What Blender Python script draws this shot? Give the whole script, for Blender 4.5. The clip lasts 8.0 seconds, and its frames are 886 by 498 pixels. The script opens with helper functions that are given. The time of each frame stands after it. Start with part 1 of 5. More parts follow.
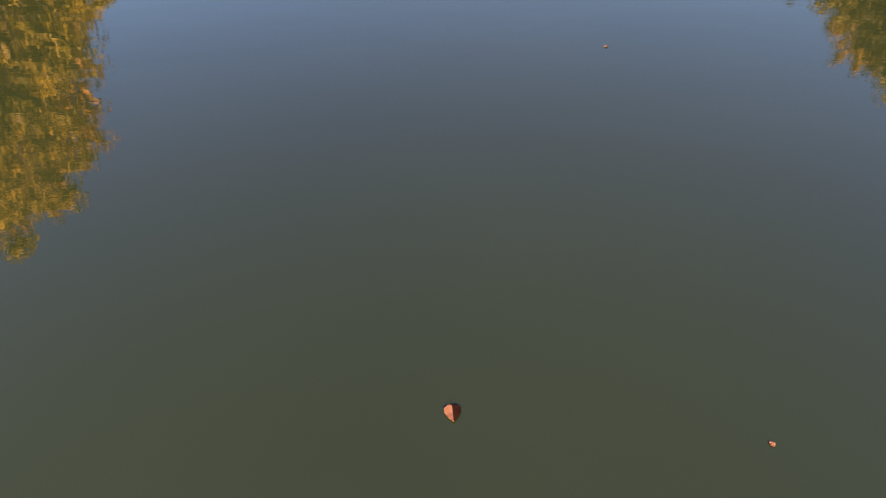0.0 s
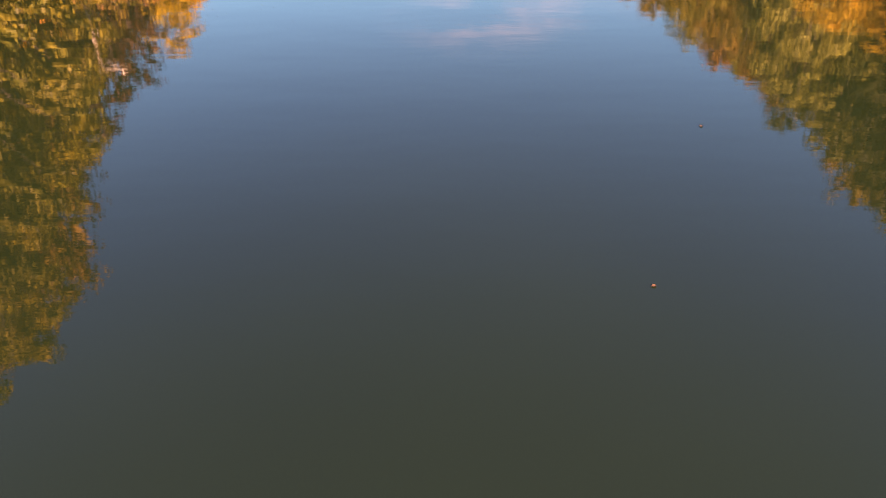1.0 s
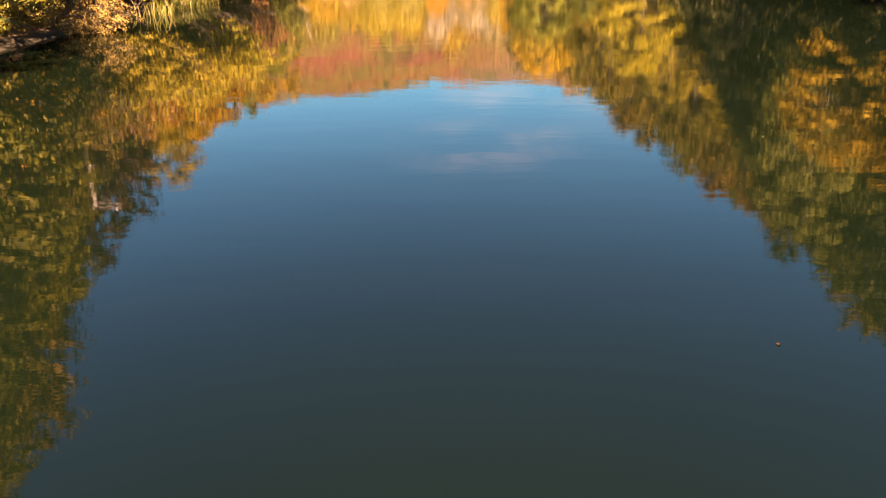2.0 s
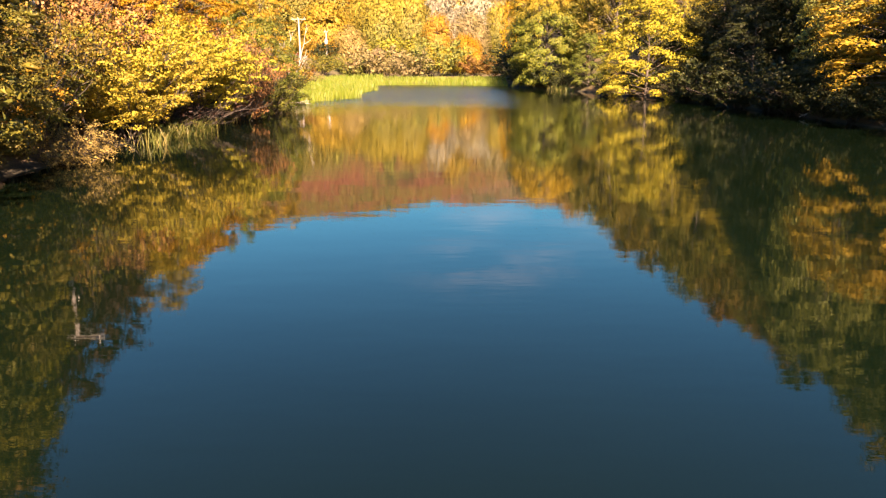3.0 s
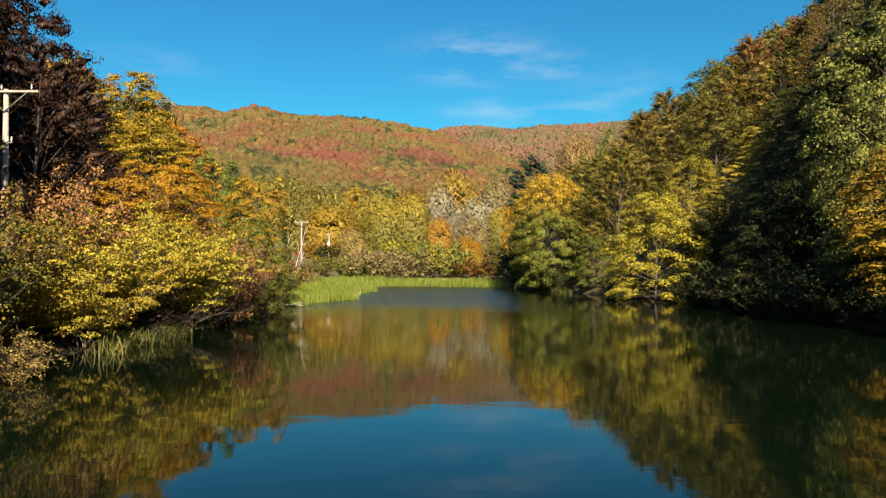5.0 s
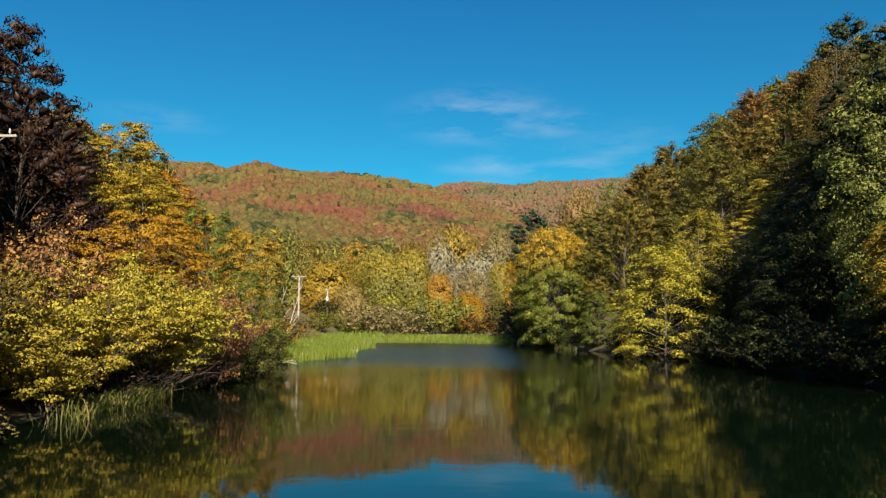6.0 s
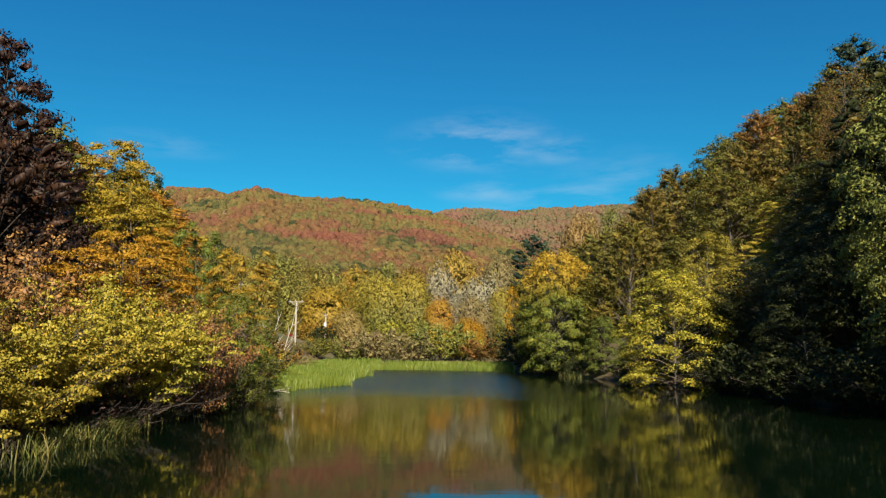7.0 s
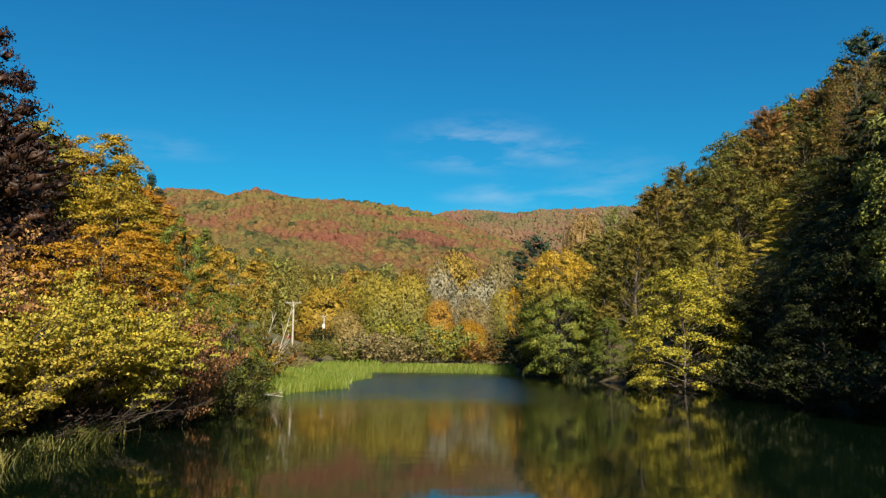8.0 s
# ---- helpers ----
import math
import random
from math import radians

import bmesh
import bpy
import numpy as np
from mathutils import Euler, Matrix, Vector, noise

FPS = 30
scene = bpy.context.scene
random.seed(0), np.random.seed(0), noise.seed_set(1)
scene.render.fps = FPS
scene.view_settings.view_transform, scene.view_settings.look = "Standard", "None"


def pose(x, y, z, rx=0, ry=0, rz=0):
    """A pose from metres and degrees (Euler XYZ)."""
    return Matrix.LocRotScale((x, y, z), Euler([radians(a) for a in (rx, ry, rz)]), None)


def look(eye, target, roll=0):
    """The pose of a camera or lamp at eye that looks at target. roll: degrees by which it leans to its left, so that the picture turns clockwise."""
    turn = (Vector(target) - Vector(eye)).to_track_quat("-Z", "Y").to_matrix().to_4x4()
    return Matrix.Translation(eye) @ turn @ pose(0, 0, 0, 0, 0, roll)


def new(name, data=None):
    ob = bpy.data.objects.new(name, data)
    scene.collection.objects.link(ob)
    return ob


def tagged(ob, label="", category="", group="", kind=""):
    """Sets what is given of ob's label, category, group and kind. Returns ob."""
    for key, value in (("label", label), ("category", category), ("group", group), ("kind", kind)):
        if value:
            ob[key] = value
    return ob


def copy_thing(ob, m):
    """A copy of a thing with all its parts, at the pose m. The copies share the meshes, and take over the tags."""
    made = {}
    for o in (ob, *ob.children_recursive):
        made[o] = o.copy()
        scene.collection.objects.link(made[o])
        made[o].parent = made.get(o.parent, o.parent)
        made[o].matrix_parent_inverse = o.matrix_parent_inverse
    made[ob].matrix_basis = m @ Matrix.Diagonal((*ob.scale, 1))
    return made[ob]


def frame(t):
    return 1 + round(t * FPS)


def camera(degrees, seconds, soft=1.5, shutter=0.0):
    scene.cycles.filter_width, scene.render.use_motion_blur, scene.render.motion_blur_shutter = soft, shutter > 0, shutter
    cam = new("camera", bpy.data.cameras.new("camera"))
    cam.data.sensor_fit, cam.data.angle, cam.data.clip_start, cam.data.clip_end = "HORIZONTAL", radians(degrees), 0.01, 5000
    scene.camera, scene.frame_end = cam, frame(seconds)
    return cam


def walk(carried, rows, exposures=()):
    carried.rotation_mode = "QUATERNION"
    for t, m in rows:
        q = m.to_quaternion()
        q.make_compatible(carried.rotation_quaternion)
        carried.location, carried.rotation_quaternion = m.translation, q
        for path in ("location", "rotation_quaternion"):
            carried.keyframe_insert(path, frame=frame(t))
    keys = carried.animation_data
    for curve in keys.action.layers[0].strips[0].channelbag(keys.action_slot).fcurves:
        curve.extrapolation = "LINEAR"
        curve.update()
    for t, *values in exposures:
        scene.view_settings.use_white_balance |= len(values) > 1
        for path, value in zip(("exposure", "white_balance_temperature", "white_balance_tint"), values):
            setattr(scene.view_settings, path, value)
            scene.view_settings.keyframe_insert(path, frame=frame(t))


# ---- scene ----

# ------------------------------------------------------------------ camera
cam = camera(63.3, 8.0, soft=1.25)
ROWS = [
    (0.0, -0.160, -0.400, 3.280, 46.80, 0.40, 0.00),
    (0.5, -0.165, 0.610, 3.220, 51.68, 0.44, 0.00),
    (1.0, -0.168, 1.630, 3.170, 56.34, 0.38, -0.01),
    (1.5, -0.175, 2.640, 3.148, 61.17, 0.32, -0.01),
    (3.0, -0.224, 5.605, 3.136, 75.41, 0.13, 0.13),
    (3.5, -0.239, 6.612, 3.115, 80.10, 0.05, 0.15),
    (4.0, -0.260, 7.626, 3.099, 84.43, -0.02, 0.17),
    (4.5, -0.266, 8.637, 3.094, 88.12, -0.09, 0.20),
    (5.0, -0.274, 9.669, 3.087, 91.20, -0.14, 0.20),
    (6.5, -0.345, 12.806, 3.088, 96.97, -0.28, 0.21),
    (7.0, -0.351, 13.855, 3.083, 97.71, -0.32, 0.21),
    (7.5, -0.378, 14.916, 3.082, 97.87, -0.32, 0.21),
    (8.0, -0.401, 15.979, 3.071, 97.87, -0.34, 0.21),
]
EXPOSURES = [(0.0, 3.97, 13400, 77), (0.5, 3.78, 13700, 78), (1.0, 3.50, 13500, 78), (1.5, 3.19, 12500, 68), (3.0, 2.45, 8900, 41), (3.5, 2.20, 8150, 37),
             (4.0, 1.81, 8000, 31), (4.5, 1.51, 7800, 25), (5.0, 1.28, 7350, 17), (6.5, 0.97, 6750, 11), (8.0, 0.97, 6650, 11)]
walk(cam, [(t, pose(x, y, z, rx, ry, rz)) for t, x, y, z, rx, ry, rz in ROWS], EXPOSURES)

# ------------------------------------------------------------------ world and sun
SUN_FROM = Vector((0.17, -1.0, 0.0)).normalized()
SUN_UP = radians(34)
world = bpy.data.worlds.new("world")
scene.world = world
world.use_nodes = True


def build_world():
    nt = world.node_tree
    nt.nodes.clear()
    out = nt.nodes.new("ShaderNodeOutputWorld")
    bg = nt.nodes.new("ShaderNodeBackground")
    sky = nt.nodes.new("ShaderNodeTexSky")
    sky.sky_type = "NISHITA"
    sky.sun_disc = False
    sky.sun_elevation = SUN_UP
    sky.sun_rotation = math.atan2(SUN_FROM.x, SUN_FROM.y)
    sky.altitude = 600
    sky.air_density = 1.0
    sky.dust_density = 0.5
    sky.ozone_density = 2.0
    tint = nt.nodes.new("ShaderNodeMix")
    tint.data_type, tint.blend_type = "RGBA", "MULTIPLY"
    tint.inputs[0].default_value = 1.0
    tc = nt.nodes.new("ShaderNodeTexCoord")
    up = nt.nodes.new("ShaderNodeSeparateXYZ")
    nt.links.new(tc.outputs["Generated"], up.inputs[0])
    climb = nt.nodes.new("ShaderNodeMapRange")
    climb.inputs["From Min"].default_value, climb.inputs["From Max"].default_value = 0.15, 0.55
    nt.links.new(up.outputs["Z"], climb.inputs["Value"])
    air = nt.nodes.new("ShaderNodeMix")
    air.data_type = "RGBA"
    air.inputs[6].default_value, air.inputs[7].default_value = (0.085, 0.86, 0.99, 1), (0.075, 0.73, 1.17, 1)
    nt.links.new(climb.outputs["Result"], air.inputs[0])
    nt.links.new(air.outputs[2], tint.inputs[7])
    # thin streaks of high cloud
    mp = nt.nodes.new("ShaderNodeMapping")
    mp.inputs["Scale"].default_value = (6.0, 6.0, 26.0)
    mp.inputs["Rotation"].default_value = (0.0, radians(6), 0.0)
    mp.inputs["Location"].default_value = (0.35, 0.2, 0.4)
    nz = nt.nodes.new("ShaderNodeTexNoise")
    nz.inputs["Scale"].default_value = 1.0
    nz.inputs["Detail"].default_value = 7.0
    nz.inputs["Roughness"].default_value = 0.62
    rp = nt.nodes.new("ShaderNodeValToRGB")
    rp.color_ramp.elements[0].position, rp.color_ramp.elements[0].color = 0.43, (0, 0, 0, 1)
    rp.color_ramp.elements[1].position, rp.color_ramp.elements[1].color = 0.78, (0.50, 0.50, 0.50, 1)
    # where they hang: direction, then half width across and in height
    fade_out = None
    for where, wide, high, amount in (((0.045, 0.96, 0.277), 0.085, 0.030, 1.0), ((0.150, 0.95, 0.268), 0.040, 0.018, 0.7), ((0.060, 0.97, 0.213), 0.060, 0.016, 0.6),
                                      ((0.160, 0.97, 0.200), 0.120, 0.030, 0.55), ((0.240, 0.94, 0.225), 0.080, 0.030, 0.4), ((-0.36, 0.90, 0.255), 0.060, 0.014, 0.35)):
        off = nt.nodes.new("ShaderNodeVectorMath")
        off.operation = "SUBTRACT"
        off.inputs[1].default_value = where
        nt.links.new(tc.outputs["Generated"], off.inputs[0])
        shrink = nt.nodes.new("ShaderNodeVectorMath")
        shrink.operation = "MULTIPLY"
        shrink.inputs[1].default_value = (1 / wide, 1.0, 1 / high)
        nt.links.new(off.outputs[0], shrink.inputs[0])
        far_off = nt.nodes.new("ShaderNodeVectorMath")
        far_off.operation = "LENGTH"
        nt.links.new(shrink.outputs[0], far_off.inputs[0])
        fade = nt.nodes.new("ShaderNodeMapRange")
        fade.interpolation_type = "SMOOTHSTEP"
        fade.inputs["From Min"].default_value, fade.inputs["From Max"].default_value = 1.7, 0.1
        fade.inputs["To Max"].default_value = amount
        nt.links.new(far_off.outputs["Value"], fade.inputs["Value"])
        if fade_out is None:
            fade_out = fade.outputs["Result"]
        else:
            both = nt.nodes.new("ShaderNodeMath")
            both.operation = "MAXIMUM"
            nt.links.new(fade_out, both.inputs[0])
            nt.links.new(fade.outputs["Result"], both.inputs[1])
            fade_out = both.outputs[0]
    part_of = nt.nodes.new("ShaderNodeMath")
    part_of.operation = "MULTIPLY"
    cloud = nt.nodes.new("ShaderNodeMix")
    cloud.data_type = "RGBA"
    cloud.inputs[7].default_value = (7.0, 7.6, 8.2, 1)
    ln = nt.links.new
    ln(tc.outputs["Generated"], mp.inputs["Vector"])
    ln(mp.outputs["Vector"], nz.inputs["Vector"])
    ln(nz.outputs["Fac"], rp.inputs["Fac"])
    ln(sky.outputs["Color"], tint.inputs[6])
    ln(tint.outputs[2], cloud.inputs[6])
    ln(fade_out, part_of.inputs[0])
    ln(rp.outputs["Color"], part_of.inputs[1])
    ln(part_of.outputs[0], cloud.inputs[0])
    ln(cloud.outputs[2], bg.inputs["Color"])
    bg.inputs["Strength"].default_value = 0.0576
    ln(bg.outputs["Background"], out.inputs["Surface"])


build_world()
sun_data = bpy.data.lights.new("sun", "SUN")
sun_data.energy, sun_data.angle, sun_data.color = 5.0, radians(0.6), (1.0, 0.89, 0.70)
sun = new("sun", sun_data)
way = SUN_FROM * math.cos(SUN_UP) + Vector((0, 0, math.sin(SUN_UP)))
sun.matrix_world = look(way * 100, (0, 0, 0))


# ------------------------------------------------------------------ materials
def material(name):
    m = bpy.data.materials.new(name)
    m.use_nodes = True
    return m, m.node_tree, m.node_tree.nodes["Principled BSDF"], m.node_tree.nodes["Material Output"]


def ramp_node(nt, stops):
    rp = nt.nodes.new("ShaderNodeValToRGB")
    els = rp.color_ramp.elements
    while len(els) < len(stops):
        els.new(0.5)
    for e, (p, c) in zip(els, stops):
        e.position, e.color = p, (*c, 1)
    return rp


def noise_node(nt, scale, detail=3.0, rough=0.55, space="Object", stretch=None):
    tc = nt.nodes.new("ShaderNodeTexCoord")
    nz = nt.nodes.new("ShaderNodeTexNoise")
    nz.inputs["Scale"].default_value = scale
    nz.inputs["Detail"].default_value = detail
    nz.inputs["Roughness"].default_value = rough
    if stretch:
        mp = nt.nodes.new("ShaderNodeMapping")
        mp.inputs["Scale"].default_value = stretch
        nt.links.new(tc.outputs[space], mp.inputs["Vector"])
        nt.links.new(mp.outputs["Vector"], nz.inputs["Vector"])
    else:
        nt.links.new(tc.outputs[space], nz.inputs["Vector"])
    return nz


def math_node(nt, op, a, b=None, clamp=False):
    n = nt.nodes.new("ShaderNodeMath")
    n.operation, n.use_clamp = op, clamp
    for i, v in enumerate((a, b)):
        if v is None:
            continue
        if isinstance(v, (int, float)):
            n.inputs[i].default_value = v
        else:
            nt.links.new(v, n.inputs[i])
    return n.outputs[0]


def mix_rgb(nt, fac, a, b, blend="MIX"):
    n = nt.nodes.new("ShaderNodeMix")
    n.data_type, n.blend_type = "RGBA", blend
    for i, v in ((0, fac), (6, a), (7, b)):
        if isinstance(v, (int, float)):
            n.inputs[i].default_value = v
        elif isinstance(v, tuple):
            n.inputs[i].default_value = (*v, 1)
        else:
            nt.links.new(v, n.inputs[i])
    return n.outputs[2]


def leaf_material(name, stops, patch, patch_scale=0.35, patch_amount=0.6, glow=0.16, top=None):
    """Leaves: each leaf takes its own colour from the ramp; whole boughs turn towards the patch colour.
    top: (colour, from, to) for a crown whose upper boughs have turned first."""
    m, nt, bsdf, out = material(name)
    geo = nt.nodes.new("ShaderNodeNewGeometry")
    rp = ramp_node(nt, stops)
    nt.links.new(geo.outputs["Random Per Island"], rp.inputs["Fac"])
    nz = noise_node(nt, patch_scale, 2.0)
    sel = ramp_node(nt, [(0.42, (0, 0, 0)), (0.60, (1, 1, 1))])
    nt.links.new(nz.outputs["Fac"], sel.inputs["Fac"])
    amount = math_node(nt, "MULTIPLY", sel.outputs["Color"], patch_amount)
    colour = mix_rgb(nt, amount, rp.outputs["Color"], patch)
    if top:
        tc = nt.nodes.new("ShaderNodeTexCoord")
        sp = nt.nodes.new("ShaderNodeSeparateXYZ")
        nt.links.new(tc.outputs["Object"], sp.inputs[0])
        mr = nt.nodes.new("ShaderNodeMapRange")
        mr.inputs["From Min"].default_value, mr.inputs["From Max"].default_value = top[1], top[2]
        nt.links.new(math_node(nt, "ADD", sp.outputs["Z"], math_node(nt, "MULTIPLY", nz.outputs["Fac"], 3.0)), mr.inputs["Value"])
        vary = math_node(nt, "MULTIPLY", mr.outputs["Result"], 0.9)
        colour = mix_rgb(nt, vary, colour, top[0])
    inf = nt.nodes.new("ShaderNodeObjectInfo")
    hs = nt.nodes.new("ShaderNodeHueSaturation")
    nt.links.new(math_node(nt, "ADD", math_node(nt, "MULTIPLY", inf.outputs["Random"], 0.03), 0.485), hs.inputs["Hue"])
    value = math_node(nt, "ADD", math_node(nt, "MULTIPLY", geo.outputs["Random Per Island"], 0.36), 0.80)
    nt.links.new(value, hs.inputs["Value"])
    nt.links.new(colour, hs.inputs["Color"])
    nt.links.new(hs.outputs["Color"], bsdf.inputs["Base Color"])
    bsdf.inputs["Roughness"].default_value = 0.55
    bsdf.inputs["Specular IOR Level"].default_value = 0.25
    tr = nt.nodes.new("ShaderNodeBsdfTranslucent")
    nt.links.new(hs.outputs["Color"], tr.inputs["Color"])
    mx = nt.nodes.new("ShaderNodeMixShader")
    mx.inputs[0].default_value = glow
    nt.links.new(bsdf.outputs[0], mx.inputs[1])
    nt.links.new(tr.outputs[0], mx.inputs[2])
    nt.links.new(mx.outputs[0], out.inputs["Surface"])
    return m


LEAF = {
    "grove": leaf_material("leaf_grove", [(0.0, (0.156, 0.159, 0.039)), (0.5, (0.215, 0.205, 0.044)), (1.0, (0.280, 0.244, 0.049))], (0.208, 0.182, 0.039)),
    "russet": leaf_material("leaf_russet", [(0.0, (0.213, 0.103, 0.040)), (0.6, (0.274, 0.137, 0.049)), (1.0, (0.325, 0.179, 0.056))], (0.252, 0.137, 0.045)),
    "leafgreen": leaf_material("leaf_leafgreen", [(0.0, (0.070, 0.105, 0.016)), (0.5, (0.105, 0.140, 0.020)), (1.0, (0.160, 0.165, 0.025))], (0.120, 0.130, 0.020)),
    "sage": leaf_material("leaf_sage", [(0.0, (0.109, 0.106, 0.022)), (0.5, (0.149, 0.136, 0.025)), (1.0, (0.207, 0.170, 0.030))], (0.149, 0.124, 0.024), top=((0.310, 0.224, 0.034), 7.0, 11.5)),
    "honey": leaf_material("leaf_honey", [(0.0, (0.226, 0.171, 0.029)), (0.5, (0.292, 0.215, 0.032)), (1.0, (0.369, 0.253, 0.035))], (0.237, 0.189, 0.031)),
    "citron": leaf_material("leaf_citron", [(0.0, (0.205, 0.195, 0.025)), (0.5, (0.313, 0.257, 0.028)), (1.0, (0.501, 0.348, 0.036))], (0.242, 0.215, 0.025)),
    "yellow": leaf_material("leaf_yellow", [(0.0, (0.299, 0.270, 0.035)), (0.5, (0.390, 0.334, 0.040)), (1.0, (0.451, 0.325, 0.041))], (0.299, 0.268, 0.035), glow=0.26),
    "gold": leaf_material("leaf_gold", [(0.0, (0.310, 0.208, 0.025)), (0.5, (0.385, 0.250, 0.027)), (1.0, (0.390, 0.208, 0.025))], (0.330, 0.238, 0.028), glow=0.26),
    "amber": leaf_material("leaf_amber", [(0.0, (0.320, 0.165, 0.015)), (0.5, (0.400, 0.205, 0.016)), (1.0, (0.380, 0.175, 0.015))], (0.370, 0.210, 0.018), glow=0.26),
    "ochre": leaf_material("leaf_ochre", [(0.0, (0.252, 0.170, 0.022)), (0.5, (0.310, 0.207, 0.024)), (1.0, (0.299, 0.178, 0.022))], (0.268, 0.190, 0.024)),
    "rust": leaf_material("leaf_rust", [(0.0, (0.150, 0.085, 0.022)), (0.6, (0.205, 0.115, 0.026)), (1.0, (0.255, 0.145, 0.030))], (0.190, 0.110, 0.026)),
    # brown taken down to near black: the wood's shade is in this leaf colour
    "umber": leaf_material("leaf_umber_shade", [(0.0, (0.022, 0.013, 0.009)), (0.6, (0.036, 0.018, 0.011)), (1.0, (0.070, 0.034, 0.016))], (0.034, 0.018, 0.011), glow=0.1),
    "olive": leaf_material("leaf_olive", [(0.0, (0.071, 0.086, 0.016)), (0.5, (0.109, 0.115, 0.019)), (1.0, (0.175, 0.152, 0.022))], (0.148, 0.117, 0.019), patch_amount=0.45),
    "beech": leaf_material("leaf_beech", [(0.0, (0.091, 0.089, 0.016)), (0.5, (0.132, 0.117, 0.019)), (1.0, (0.197, 0.140, 0.021))], (0.174, 0.111, 0.020), patch_amount=0.5),
    # green lowered to near black, so the leaves carry the bank's shade
    "green": leaf_material("leaf_green_shade", [(0.0, (0.0144, 0.023, 0.0065)), (0.6, (0.023, 0.0324, 0.0072)), (1.0, (0.0468, 0.049, 0.0094))], (0.0324, 0.036, 0.0072), patch_amount=0.4),
    "moss": leaf_material("leaf_moss", [(0.0, (0.0396, 0.0547, 0.0115)), (0.6, (0.0648, 0.0778, 0.0144)), (1.0, (0.108, 0.1044, 0.0173))], (0.0864, 0.0864, 0.0144)),
    "lime": leaf_material("leaf_lime", [(0.0, (0.126, 0.149, 0.037)), (0.5, (0.173, 0.193, 0.041)), (1.0, (0.226, 0.229, 0.043))], (0.146, 0.160, 0.036)),
    "turning": leaf_material("leaf_turning", [(0.0, (0.1656, 0.1692, 0.0216)), (0.5, (0.2304, 0.2124, 0.0245)), (1.0, (0.3096, 0.252, 0.0274))], (0.1944, 0.1836, 0.0216)),
    "flame": leaf_material("leaf_flame", [(0.0, (0.073, 0.112, 0.016)), (0.6, (0.116, 0.150, 0.019)), (1.0, (0.206, 0.204, 0.024))], (0.142, 0.150, 0.020), top=((0.43, 0.285, 0.026), 8.2, 11.2)),
    "silver": leaf_material("leaf_silver", [(0.0, (0.218, 0.198, 0.136)), (0.5, (0.262, 0.237, 0.159)), (1.0, (0.306, 0.271, 0.172))], (0.241, 0.207, 0.127)),
    "straw": leaf_material("leaf_straw", [(0.0, (0.225, 0.155, 0.052)), (0.6, (0.280, 0.195, 0.064)), (1.0, (0.320, 0.230, 0.075))], (0.260, 0.178, 0.055)),
    "mauve": leaf_material("leaf_mauve", [(0.0, (0.18, 0.1332, 0.0612)), (0.6, (0.2232, 0.1692, 0.0792)), (1.0, (0.252, 0.2016, 0.0828))], (0.2016, 0.1728, 0.054)),
    "pine": leaf_material("leaf_pine", [(0.0, (0.013, 0.0252, 0.013)), (0.7, (0.0252, 0.0468, 0.0216)), (1.0, (0.0432, 0.0648, 0.0288))], (0.0216, 0.036, 0.0216), glow=0.08),
    "crimson": leaf_material("leaf_crimson", [(0.0, (0.252, 0.0216, 0.0216)), (1.0, (0.396, 0.0432, 0.036))], (0.288, 0.0432, 0.0288)),
}


def bark_material(name, dark, light, scale=6.0):
    m, nt, bsdf, out = material(name)
    nz = noise_node(nt, scale, 5.0, 0.65, stretch=(3.0, 3.0, 0.7))
    rp = ramp_node(nt, [(0.35, dark), (0.65, light)])
    nt.links.new(nz.outputs["Fac"], rp.inputs["Fac"])
    nt.links.new(rp.outputs["Color"], bsdf.inputs["Base Color"])
    bsdf.inputs["Roughness"].default_value = 0.9
    bp = nt.nodes.new("ShaderNodeBump")
    bp.inputs["Strength"].default_value, bp.inputs["Distance"].default_value = 0.6, 0.03
    nt.links.new(nz.outputs["Fac"], bp.inputs["Height"])
    nt.links.new(bp.outputs["Normal"], bsdf.inputs["Normal"])
    return m


BARK = bark_material("bark", (0.0504, 0.0396, 0.0302), (0.144, 0.1224, 0.0972))
BARK_PALE = bark_material("bark_pale", (0.3024, 0.2736, 0.2232), (0.4752, 0.4392, 0.3744), 4.0)
TWIG = bark_material("twig", (0.1152, 0.0936, 0.072), (0.2448, 0.2088, 0.1656))
BARK_DARK = bark_material("bark_dark", (0.0252, 0.0202, 0.0158), (0.072, 0.0576, 0.0432))
POLE_WOOD = bark_material("pole_wood", (0.2448, 0.2232, 0.1944), (0.4176, 0.3888, 0.3456), 3.0)


def plain_material(name, dark, light, scale, rough, metal=0.0):
    m, nt, bsdf, out = material(name)
    nz = noise_node(nt, scale, 4.0)
    rp = ramp_node(nt, [(0.3, dark), (0.7, light)])
    nt.links.new(nz.outputs["Fac"], rp.inputs["Fac"])
    nt.links.new(rp.outputs["Color"], bsdf.inputs["Base Color"])
    bsdf.inputs["Roughness"].default_value, bsdf.inputs["Metallic"].default_value = rough, metal
    return m


PORCELAIN = plain_material("porcelain", (0.396, 0.3816, 0.3456), (0.5184, 0.504, 0.468), 20, 0.25)
STEEL = plain_material("steel", (0.216, 0.2088, 0.2016), (0.3456, 0.3384, 0.324), 8, 0.5, 0.7)
ENAMEL = plain_material("enamel", (0.432, 0.432, 0.4176), (0.5328, 0.5328, 0.5112), 3, 0.45)


